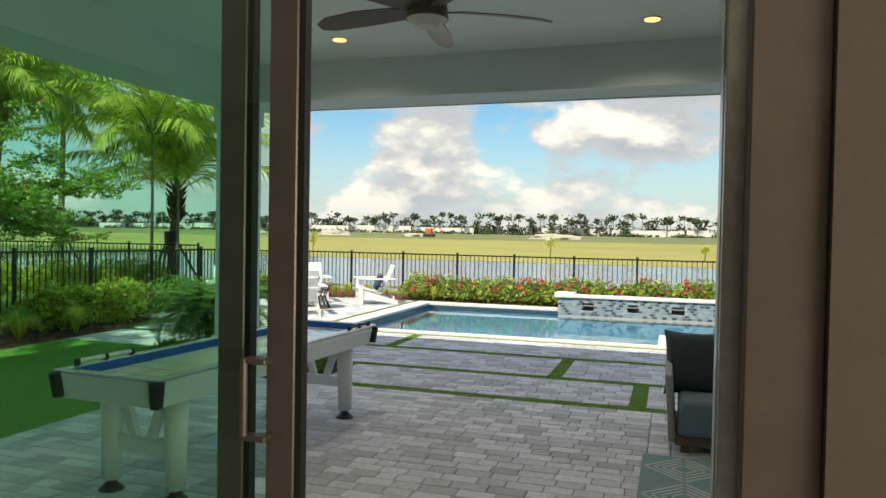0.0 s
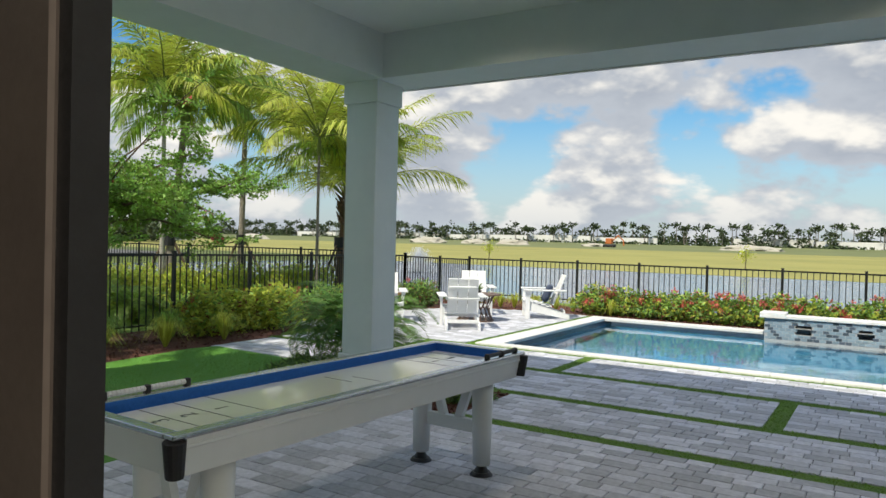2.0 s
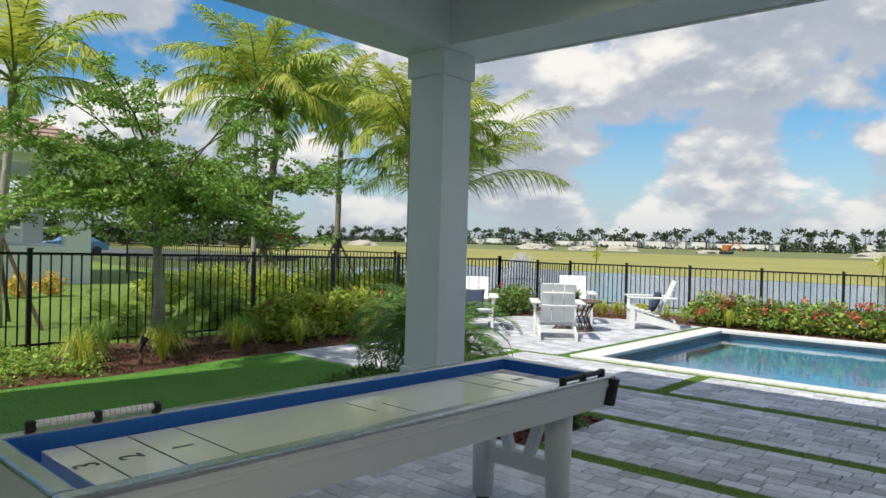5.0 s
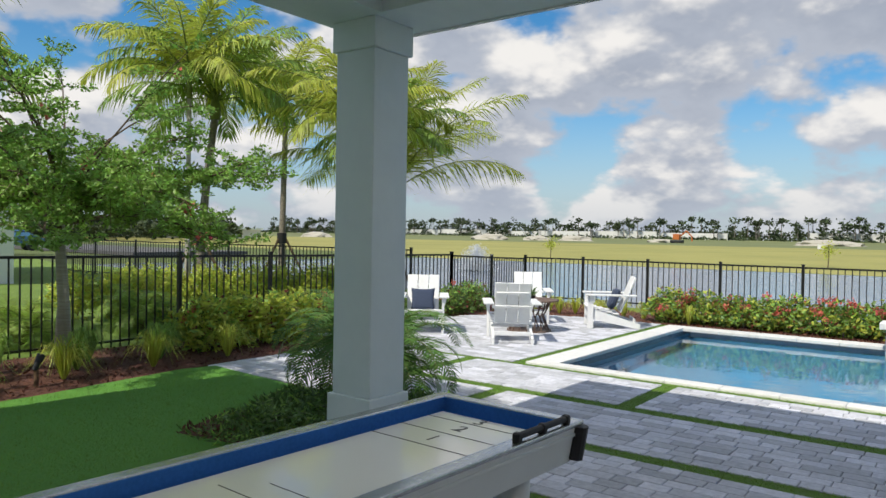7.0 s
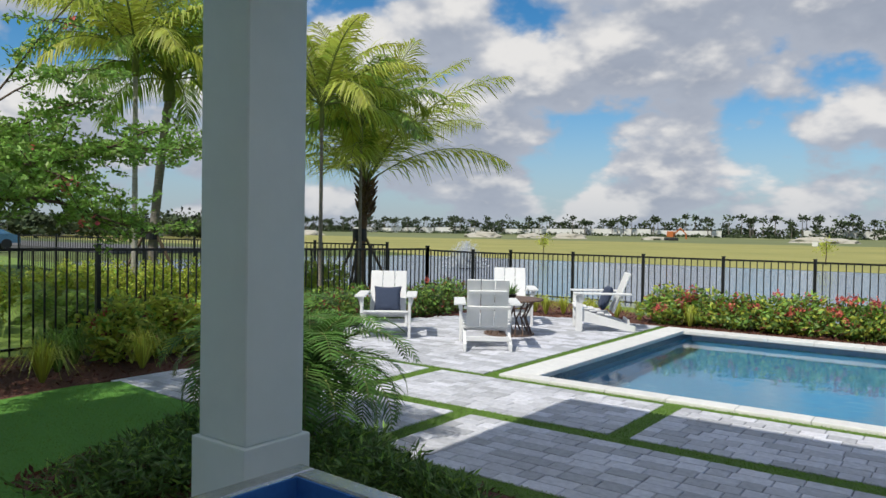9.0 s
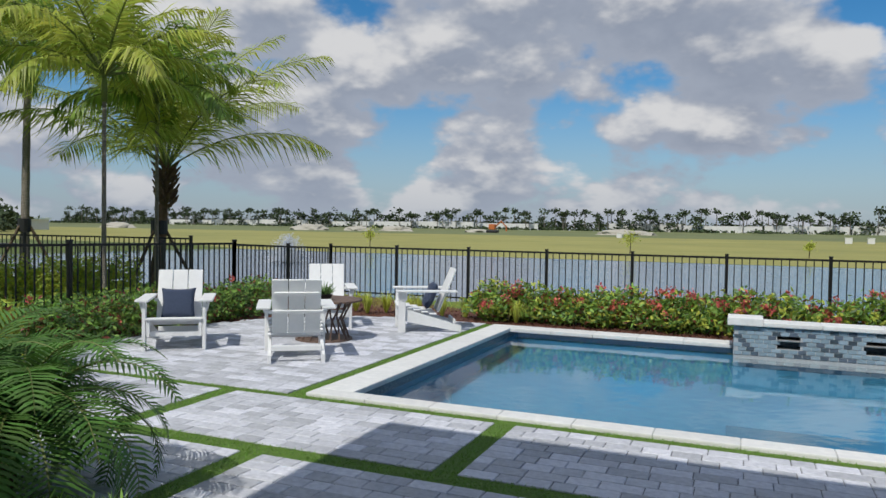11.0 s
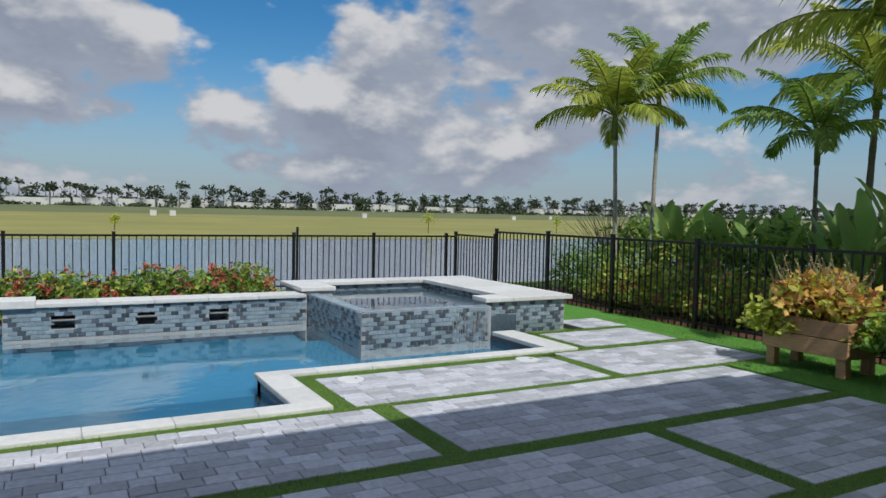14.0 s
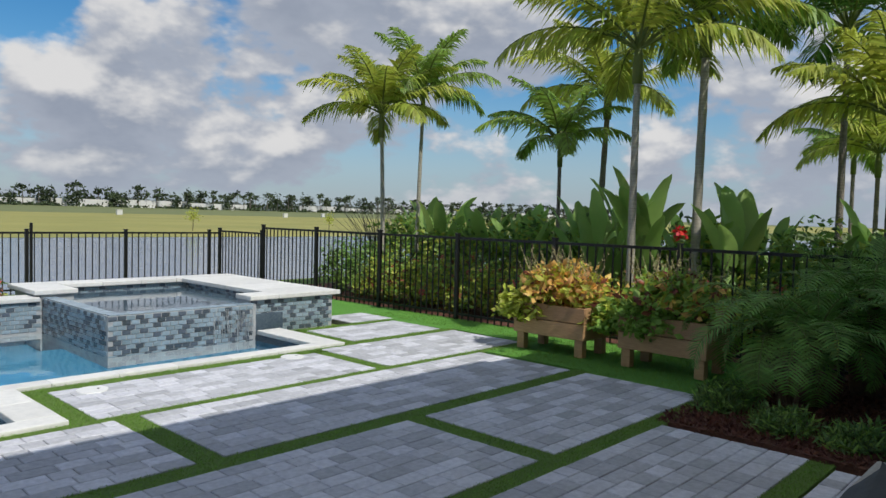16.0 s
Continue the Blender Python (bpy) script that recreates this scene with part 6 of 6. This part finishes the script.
planter(8.76, -0.97, 0.88, 301, 0)
shrub("trailing_coleus", "mid green leaves trailing between two cedar planters", (8.98, -1.16), (0.22, 0.26, 0.19), (("leaf", 0.8), ("leaf_y", 0.3)), 0.09, 700, 305, "bedding plants", "planter plants", z=0.26, ratio=1.7, stems=2)
planter(8.76, -2.32, 0.88, 302, 0)
t = thing("red_flower_stem", (9.4, -1.75, 0.5), "bright red flower head on a tall stem", "flower")
bm = bmesh.new()
tube(bm, [(0, 0, 0), (0.02, 0, 0.5), (0, 0.02, 0.86)], [0.006, 0.005, 0.004], 5)
part("stem", bm, M["rib"], t)
M["red"] = mat("scarlet petals", (0.65, 0.02, 0.02), scale=20, rough=0.6, bump=0, island=0.2)
tri_leaves("petals", cloud_pts(NR, 60, (0, 0.02, 0.88), (0.06, 0.06, 0.07), 0.2), 0.06, M["red"], t, ratio=1.5)

# the spreading fine leaved tree on the western lawn
def spreading_tree(x, y, seed):
    r = random.Random(seed)
    t = thing("poinciana_tree", (x, y, 0), "young spreading tree with fine green leaves and a few red flowers", "tree")
    bm = bmesh.new()
    tube(bm, [(0, 0, -0.05), (0.03, 0.02, 0.7), (-0.02, 0, 1.4), (0, 0, 1.75)], [0.085, 0.065, 0.055, 0.05], 10)
    tube(bm, [(0.12, 0.05, -0.05), (0.08, 0.03, 0.8), (0.02, 0, 1.5)], [0.045, 0.035, 0.03], 8)
    part("trunk", bm, M["bark_w"], t, "", True)
    bm = bmesh.new()
    P = []
    for k in range(34):
        a = k * 2.4 + r.uniform(-0.3, 0.3)
        up = k > 27
        L = r.uniform(1.6, 2.55) if not up else r.uniform(1.9, 2.9)
        e = r.uniform(0.1, 0.75) if not up else r.uniform(1.0, 1.4)
        z0 = 1.55 + 0.45 * r.random()
        p, pts = Vector((0, 0, z0)), [Vector((0, 0, z0))]
        for i in range(7):
            v = Vector((math.cos(a) * math.cos(e), math.sin(a) * math.cos(e), math.sin(e)))
            p = p + v * L / 7
            pts.append(p.copy())
            e += r.uniform(-0.25, 0.12)
            a += r.uniform(-0.2, 0.2)
        tube(bm, pts, [(0.014 if up else 0.026) * (1 - i / 8) + 0.003 for i in range(8)], 5)
        for q in pts[2:]:
            for m in range(2 if up else 5):
                d = Vector((r.gauss(0, 1), r.gauss(0, 1), r.gauss(0.1, 0.45))).normalized() * r.uniform(0.25, 0.55)
                tube(bm, [q, q + d * 0.6, q + d], [0.006, 0.004, 0.002], 3)
                side = d.cross(Vector((0, 0, 1))).normalized()
                for i in range(15):
                    u = 0.2 + 0.8 * i / 15
                    for s in (-1, 1):
                        for w in (0.03, 0.07):
                            P.append(q + d * u + side * s * w + Vector((0, 0, r.uniform(-0.03, 0.03))))
    part("limb", bm, M["twig"], t)
    tri_leaves("leaves", P, 0.060, M["leaf_t"], t, up=0.1, seed=seed, ratio=2.0)
    fl = [P[r.randrange(len(P))] for _ in range(9)]
    Q = np.concatenate([np.array(f) + np.random.default_rng(i).normal(size=(20, 3)) * 0.03 for i, f in enumerate(fl)])
    tri_leaves("flowers", Q, 0.05, M["flower"], t, "few coral red flowers", seed=3, ratio=1.3)


spreading_tree(-5.85, -3.66, 12)

W = "tall feather palm with a green crown beyond the western fence"
palm("coconut_palm", "stout coconut palm with long drooping fronds, staked with timber", -10.9, 7.6, 2.7, 19, 4.6, "palm_y", "boot", 0.15, (0.15, 0.05), 0.66, 1, False, True, 0.56, n_leaf=64, lw=0.03)
palm("foxtail_palm", W, -14.6, 7.0, 5.3, 24, 2.7, "palm_y", "bark", 0.12, (0.0, 0.1), 0.88, 2, True, True, 0.5)
palm("feather_palm", W, -8.5, 3.9, 3.7, 17, 2.5, "palm_y", "bark", 0.05, (0, 0), 0.88, 3, True, False, 0.5)
palm("feather_palm", W, -9.3, 5.9, 3.6, 16, 2.5, "palm", "bark", 0.05, (0, 0), 0.88, 4, True, False, 0.5)
palm("foxtail_palm", W, -12.3, 2.5, 4.4, 26, 3.1, "palm", "bark", 0.13, (0.2, 0.3), 0.88, 5, True, True, 0.5)
palm("feather_palm", W, -11.2, 1.5, 4.6, 17, 2.6, "palm_y", "bark_w", 0.07, (0, 0), 0.88, 6, True, False, 0.5)
palm("christmas_palm", "slim palm with a pale trunk on the neighbouring lawn", -9.95, -4.25, 3.6, 13, 2.3, "palm_y", "bark_w", 0.09, (0.3, 0.12), 0.9, 7, True, True, 0.45)
E_ = "slender feather palm with a ringed pale trunk beyond the eastern fence"
palm("solitaire_palm", E_, 11.5, 5.3, 3.15, 17, 1.80, "palm_y", "bark_w", 0.055, (-0.1, 0), 0.82, 11, True, False, 0.5)
palm("solitaire_palm", E_, 12.6, 5.5, 3.7, 15, 1.79, "palm", "bark_w", 0.055, (0.1, 0), 0.82, 12, True, False, 0.5)
palm("solitaire_palm", E_, 12.9, 2.2, 2.6, 13, 1.68, "palm", "bark", 0.05, (0, 0), 0.82, 13, True, False, 0.45)
palm("solitaire_palm", E_, 14.1, 2.1, 3.6, 16, 2.02, "palm_y", "bark", 0.08, (0.2, 0), 0.82, 14, True, False, 0.5)
palm("solitaire_palm", E_, 10.9, -0.35, 3.5, 17, 2.13, "palm_y", "bark_w", 0.07, (0.0, 0), 0.82, 15, True, False, 0.5)
palm("solitaire_palm", E_, 12.0, -0.75, 4.0, 17, 2.13, "palm", "bark_w", 0.085, (0.1, 0), 0.82, 16, True, False, 0.5)
palm("solitaire_palm", E_, 14.3, -2.0, 4.2, 17, 2.35, "palm_d", "bark", 0.07, (0.0, 0), 0.82, 17, True, False, 0.5)
palm("solitaire_palm", E_, 12.6, -3.0, 2.6, 16, 1.90, "palm_y", "bark", 0.06, (0.0, 0), 0.82, 18, True, False, 0.5)
palm("solitaire_palm", E_, 17.5, -1.8, 2.6, 16, 1.9, "palm_y", "bark", 0.06, (0.0, 0), 0.82, 19, True, False, 0.5)
palm("solitaire_palm", E_, 19.5, -0.9, 2.8, 14, 1.57, "palm", "bark", 0.06, (0.0, 0), 0.82, 20, True, False, 0.5)


def banana(x, y, h, seed, n=7, white=False):
    r = random.Random(seed)
    t = thing("bird_of_paradise", (x, y, -0.05), "broad paddle leaved white bird of paradise clump beyond the fence", "banana like plant", "paddle leaved plants")
    bs = bmesh.new()
    V, F = [], []
    for k in range(n):
        a = r.uniform(0, math.tau)
        d = Vector((math.cos(a), math.sin(a), 0))
        side = Vector((-math.sin(a), math.cos(a), 0))
        hh = h * r.uniform(0.55, 1.0)
        lp = hh * r.uniform(0.45, 0.6)
        b, top = d * 0.08, d * (0.12 + 0.25 * r.random()) + Vector((0, 0, hh - lp * 0.85))
        tube(bs, [b, b.lerp(top, 0.5) + d * 0.03, top], [0.035, 0.025, 0.014], 6)
        e = r.uniform(1.05, 1.5)
        p = top.copy()
        rows = []
        tw = r.uniform(-0.6, 0.6)
        s2 = (side * math.cos(tw) + Vector((0, 0, math.sin(tw)))).normalized()
        for i in range(11):
            u = i / 10
            v = d * math.cos(e) + Vector((0, 0, math.sin(e)))
            w = lp * 0.165 * math.sin(math.pi * min(1, 0.08 + u * 0.92)) ** 0.55
            fold = v.cross(s2).normalized() * w * 0.25
            if fold.z < 0:
                fold = -fold
            rg2 = 1 + r.uniform(-0.12, 0.06)
            rows.append((p - s2 * w * rg2 + fold, p.copy(), p + s2 * w * rg2 + fold))
            p = p + v * lp / 10
            e -= 0.02 + 0.07 * u
        o = len(V)
        for i, rw in enumerate(rows):
            V += list(rw)
        for i in range(10):
            a3 = o + 3 * i
            F += [(a3, a3 + 1, a3 + 4, a3 + 3), (a3 + 1, a3 + 2, a3 + 5, a3 + 4)]
    part("stalks", bs, M["rib"], t)
    ob = new("leaves", mesh_of("leaves", V, F, M["banana"]))
    ob.data.shade_smooth()
    ob.parent = t


k = 0
for x, y, h in [(13.6, 6.2, 1.9), (12.9, 5.0, 2.2), (13.3, 4.3, 1.9), (12.7, 3.7, 1.7), (13.4, 3.2, 1.8), (12.6, 2.7, 1.6), (13.0, 1.9, 1.7), (12.2, 1.2, 1.9), (12.6, 0.6, 2.1), (11.6, 0.5, 2.0), (11.7, -0.1, 2.4),
                (12.6, -0.6, 1.9), (13.0, -1.3, 1.8), (12.2, -1.35, 2.6), (12.5, -2.3, 1.6), (12.9, -3.0, 1.5), (12.2, -3.2, 1.4), (12.8, -3.9, 1.5), (12.4, -4.4, 1.4), (12.8, -5.2, 1.6), (13.8, 0.2, 1.8), (14.2, -2.6, 2.0)]:
    k += 1
    banana(x, y, h, 400 + k, 7 if h > 2.5 else 13)
for k in range(13):
    shrub("hedge_shrub", "dense dark clipped shrub behind the black fence" if k < 4 else "dark green shrub with bronze and red flecks behind the fence", (10.75 + R.uniform(-.1, .25), 5.9 - k * 0.78), (0.5, 0.5, 0.52 if k < 2 else 0.40),
          (("leaf_d", 0.5 if k < 2 else 0.2), ("leaf", 0.5), ("leaf_y", 0.0 if k < 2 else 0.6), ("leaf_r", 0.16 if k > 1 else 0.0)), 0.085, 1500, 500 + k, group="eastern border shrubs", flowers=3 if k > 1 else 0)
for k in range(10):
    shrub("backing_shrub", "tall dense dark green screening shrub", (12.6 + R.uniform(-.2, .3), 6.0 - k * 1.15), (0.8, 0.7, 0.76), (("leaf_d", 0.35), ("leaf", 0.6), ("leaf_y", 0.25)), 0.13, 1700, 530 + k, group="eastern border shrubs")
t = thing("bare_shrub", (13.6, 7.8, -0.3), "bare twiggy grey shrub beyond the fence", "shrub")
bm = bmesh.new()
for k in range(60):
    a, e = R.uniform(0, math.tau), R.uniform(0.6, 1.4)
    d = Vector((math.cos(a) * math.cos(e), math.sin(a) * math.cos(e), math.sin(e)))
    tube(bm, [(0, 0, 0.6), Vector((0, 0, 0.6)) + d * 0.9, Vector((0, 0, 0.6)) + d * 1.5 + Vector((R.uniform(-.2, .2), R.uniform(-.2, .2), 0))], [0.012, 0.008, 0.003], 3)
tube(bm, [(0, 0, 0), (0, 0, 0.7)], [0.04, 0.03], 6)
part("crown", bm, M["bark"], t)

# ---- beyond the western fence ----
for k in range(26):
    x, y = -9.2 - (k % 13) * 0.15 + R.uniform(-.2, .2), 5.4 - k * 0.42
    if y > -1.6:
        shrub("hedge_shrub", "clipped yellow green hedge shrub beyond the western fence", (x - 0.6, y), (0.46, 0.42, 0.42), (("leaf_y", 1.0), ("leaf", 0.2)), 0.08, 1500, 600 + k, group="western hedge")
for k in range(10):
    shrub("hedge_shrub", "dark green hedge shrub beyond the western fence", (-8.1 + R.uniform(-.2, .2), 4.6 - k * 0.62), (0.36, 0.38, 0.21), (("leaf_d", 0.35), ("leaf", 0.6), ("leaf_y", 0.2)), 0.07, 1200, 640 + k, group="western hedge")
for k in range(8):
    shrub("bromeliad_bed_plant", "orange and yellow leaved border plant by the neighbouring house" if k % 2 else "yellow leaved border plant by the neighbouring house", (-15.4 + R.uniform(-.3, .3), -6.5 + k * 0.75), (0.3, 0.3, 0.27), (("leaf_g", 0.6), ("leaf_y", 0.5)), 0.14, 420, 660 + k, "border plant", "neighbour border", ratio=3)
pygmy(-8.0, -3.2, 0.2, 16, 0.9, 9, "small arching green areca palm behind the fence", False, 2)
pygmy(-8.3, -1.3, 0.2, 16, 0.9, 10, "small arching green areca palm behind the fence", False, 2)


def house(x, y, rz, w, d, h, roof_h, label, opening=True):
    """A stucco house with a hipped roof in rows of tile."""
    t = thing("neighbour_house", (x, y, -0.07), label, "house", "neighbouring houses", rz=rz)
    if opening:
        x1, x2 = w * 0.40, w * 0.40 + 2.3
        for a, b in (((-w / 2, -d / 2, 0), (w / 2, d / 2, 1.15)), ((-w / 2, -d / 2, 1.15), (w / 2 - 3.3, d / 2, h)), ((w / 2 - 0.7, -d / 2, 1.15), (w / 2, -d / 2 + 0.7, h)),
                     ((w / 2 - 0.7, d / 2 - 0.7, 1.15), (w / 2, d / 2, h)), ((w / 2 - 3.3, -d / 2, h - 0.25), (w / 2, d / 2, h))):
            slab("wall", a, b, M["house_w"], t)
    else:
        slab("wall", (-w / 2, -d / 2, 0), (w / 2, d / 2, h), M["house_w"], t)
    bm = bmesh.new()
    o = 0.6
    box(bm, (-w / 2 - o, -d / 2 - o, h), (w / 2 + o, d / 2 + o, h + 0.22))
    part("eave", bm, M["house_w"], t, "white fascia and soffit")
    n = 16
    for i in range(n):
        bm = bmesh.new()
        u0, u1 = i / n, (i + 1) / n
        W0, D0 = (w / 2 + o) - (d / 2 + o) * u0, (d / 2 + o) * (1 - u0)
        W1, D1 = (w / 2 + o) - (d / 2 + o) * u1, (d / 2 + o) * (1 - u1)
        z0, z1 = h + 0.22 + roof_h * u0, h + 0.22 + roof_h * u1
        a = [bm.verts.new((sx * W0, sy * D0, z0 + 0.05)) for sx, sy in ((-1, -1), (1, -1), (1, 1), (-1, 1))]
        b = [bm.verts.new((sx * W1, sy * D1, z1)) for sx, sy in ((-1, -1), (1, -1), (1, 1), (-1, 1))]
        c = [bm.verts.new((sx * W0, sy * D0, z0)) for sx, sy in ((-1, -1), (1, -1), (1, 1), (-1, 1))]
        for q in range(4):
            bm.faces.new((a[q], a[(q + 1) % 4], b[(q + 1) % 4], b[q]))
            bm.faces.new((c[q], c[(q + 1) % 4], a[(q + 1) % 4], a[q]))
        part("tile_course", bm, M["roof_t"], t, "course of pinkish clay roof tiles")


house(-25.5, -3.5, 79, 12.0, 9.0, 3.9, 2.6, "white stucco house with an open loggia and clay tile roof")
for k, (x, y) in enumerate([(-150, 40), (-175, 62), (-190, 88), (-170, 112)]):
    t = thing("long_low_building", (x, y, -0.4), "long low pale building far to the west", "building", "far buildings", rz=75)
    slab("wall", (-14, -4, 0), (14, 4, 2.6), M["far_white"], t)
    slab("roof", (-14.5, -4.5, 2.6), (14.5, 4.5, 3.1), M["stucco"], t)
struct_box("road", "far asphalt road beyond the western lawns", (-120, 20, -0.3), (-46, 30, -0.05), M["asphalt"])


def car(x, y, rz, paint, label):
    t = thing("parked_car", (x, y, -0.05), label, "car", "parked cars", rz=rz)
    prof = [(-2.2, 0.35), (-2.25, 0.75), (-1.9, 0.95), (-1.2, 1.02), (-0.6, 1.45), (0.9, 1.47), (1.7, 1.02), (2.2, 0.9), (2.25, 0.4)]
    bm = bmesh.new()
    L = [bm.verts.new((a, -0.88 + (0.14 if b > 1.1 else 0), b)) for a, b in prof]
    Rr = [bm.verts.new((a, 0.88 - (0.14 if b > 1.1 else 0), b)) for a, b in prof]
    bm.faces.new(L)
    bm.faces.new(Rr[::-1])
    for i in range(len(prof)):
        j = (i + 1) % len(prof)
        bm.faces.new((L[i], Rr[i], Rr[j], L[j]))
    bmesh.ops.recalc_face_normals(bm, faces=bm.faces)
    part("body", bm, paint, t)
    slab("window", (-0.85, -0.79, 1.06), (1.1, 0.79, 1.38), M["rubber"], t, "dark side glass")
    for sx in (-1.4, 1.4):
        for sy in (-0.85, 0.85):
            bm = bmesh.new()
            rod(bm, (sx, sy - 0.09, 0.33), (sx, sy + 0.09, 0.33), 0.33, 0.33, 18)
            part("tyre", bm, M["rubber"], t)


M["car_b"] = mat("blue car paint", (0.10, 0.25, 0.42), rough=0.25, bump=0)
for x, y, rz, p, l in [(-52, 14, 80, "car_b", "pale blue car parked beyond the hedges")]:
    car(x, y, rz, M[p], l)

# ---- paving and mosaic pieces ----
for f in FIELDS:
    panel(*f)


def patio_inside(x, y):
    if x > -4.0 and y < 4.0:
        return x > -5.6
    cx, cy, rr = -3.2, 2.9, 2.5
    if x > cx:
        return y < cy + rr
    return (x - cx) ** 2 + (y - cy) ** 2 < rr * rr or (y < cy and x > cx - rr)


bm = bmesh.new()
o = [(-5.68, 0.0), (-5.68, 2.9)] + [(-3.2 - 2.48 * math.cos(radians(a)), 2.9 + 2.48 * math.sin(radians(a))) for a in range(10, 91, 10)] + [(-2.05, 5.38), (-2.05, 0.10), (-5.0, 0.10)]
g = bmesh.ops.extrude_face_region(bm, geom=[bm.faces.new([bm.verts.new((x, y, -0.012)) for x, y in o])])
bmesh.ops.translate(bm, verts=[v for v in g["geom"] if isinstance(v, bmesh.types.BMVert)], vec=(0, 0, -0.08))
structure("patio_bedding", "sand bedding of the chair terrace", part("patio_bedding", bm, M["joint"]))
panel(-5.68, 0.11, -2.06, 5.36, near=lambda x, y: y < 2.0, inside=patio_inside)
panel(-1.05, HY, 3.7, -3.91, near=lambda x, y: 0.9 < x < 3.2 and y > -6.6)
panel(3.7, HY, 7.0, -3.91, near=lambda x, y: x < 4.4 and y > -5.6)

tiled_face(fw, (1.52, yf - 0.001), (5.20, yf - 0.001), -0.12, 0.298, holes, 5, 0.26, 300)
tiled_face(fw, (1.519, 4.98), (1.519, 4.66), -0.12, 0.298, (), 6, 0.3)
tiled_face(spa, (SX0, SY0 - 0.001), (SX1 + 0.04, SY0 - 0.001), -0.14, SZ - 0.002, (), 7, 0.34, 300)
tiled_face(spa, (SX0 - 0.001, 4.7), (SX0 - 0.001, SY0), -0.14, SZ - 0.002, (), 8, 0.34, 60)
tiled_face(spa, (SX1 + 0.04, 2.779), (8.3, 2.779), -0.06, 0.376, (), 9, 0.34, 60)
tiled_face(spa, (8.301, 2.78), (8.301, 5.7), -0.02, 0.376, (), 10, 0.34, 0)
tiled_face(spa, (5.6, 5.419), (7.5, 5.419), 0.21, 0.376, (), 11, 0.34, 0)
tiled_face(spa, (7.499, 5.4), (7.499, 3.06), 0.21, 0.376, (), 12, 0.34, 0)
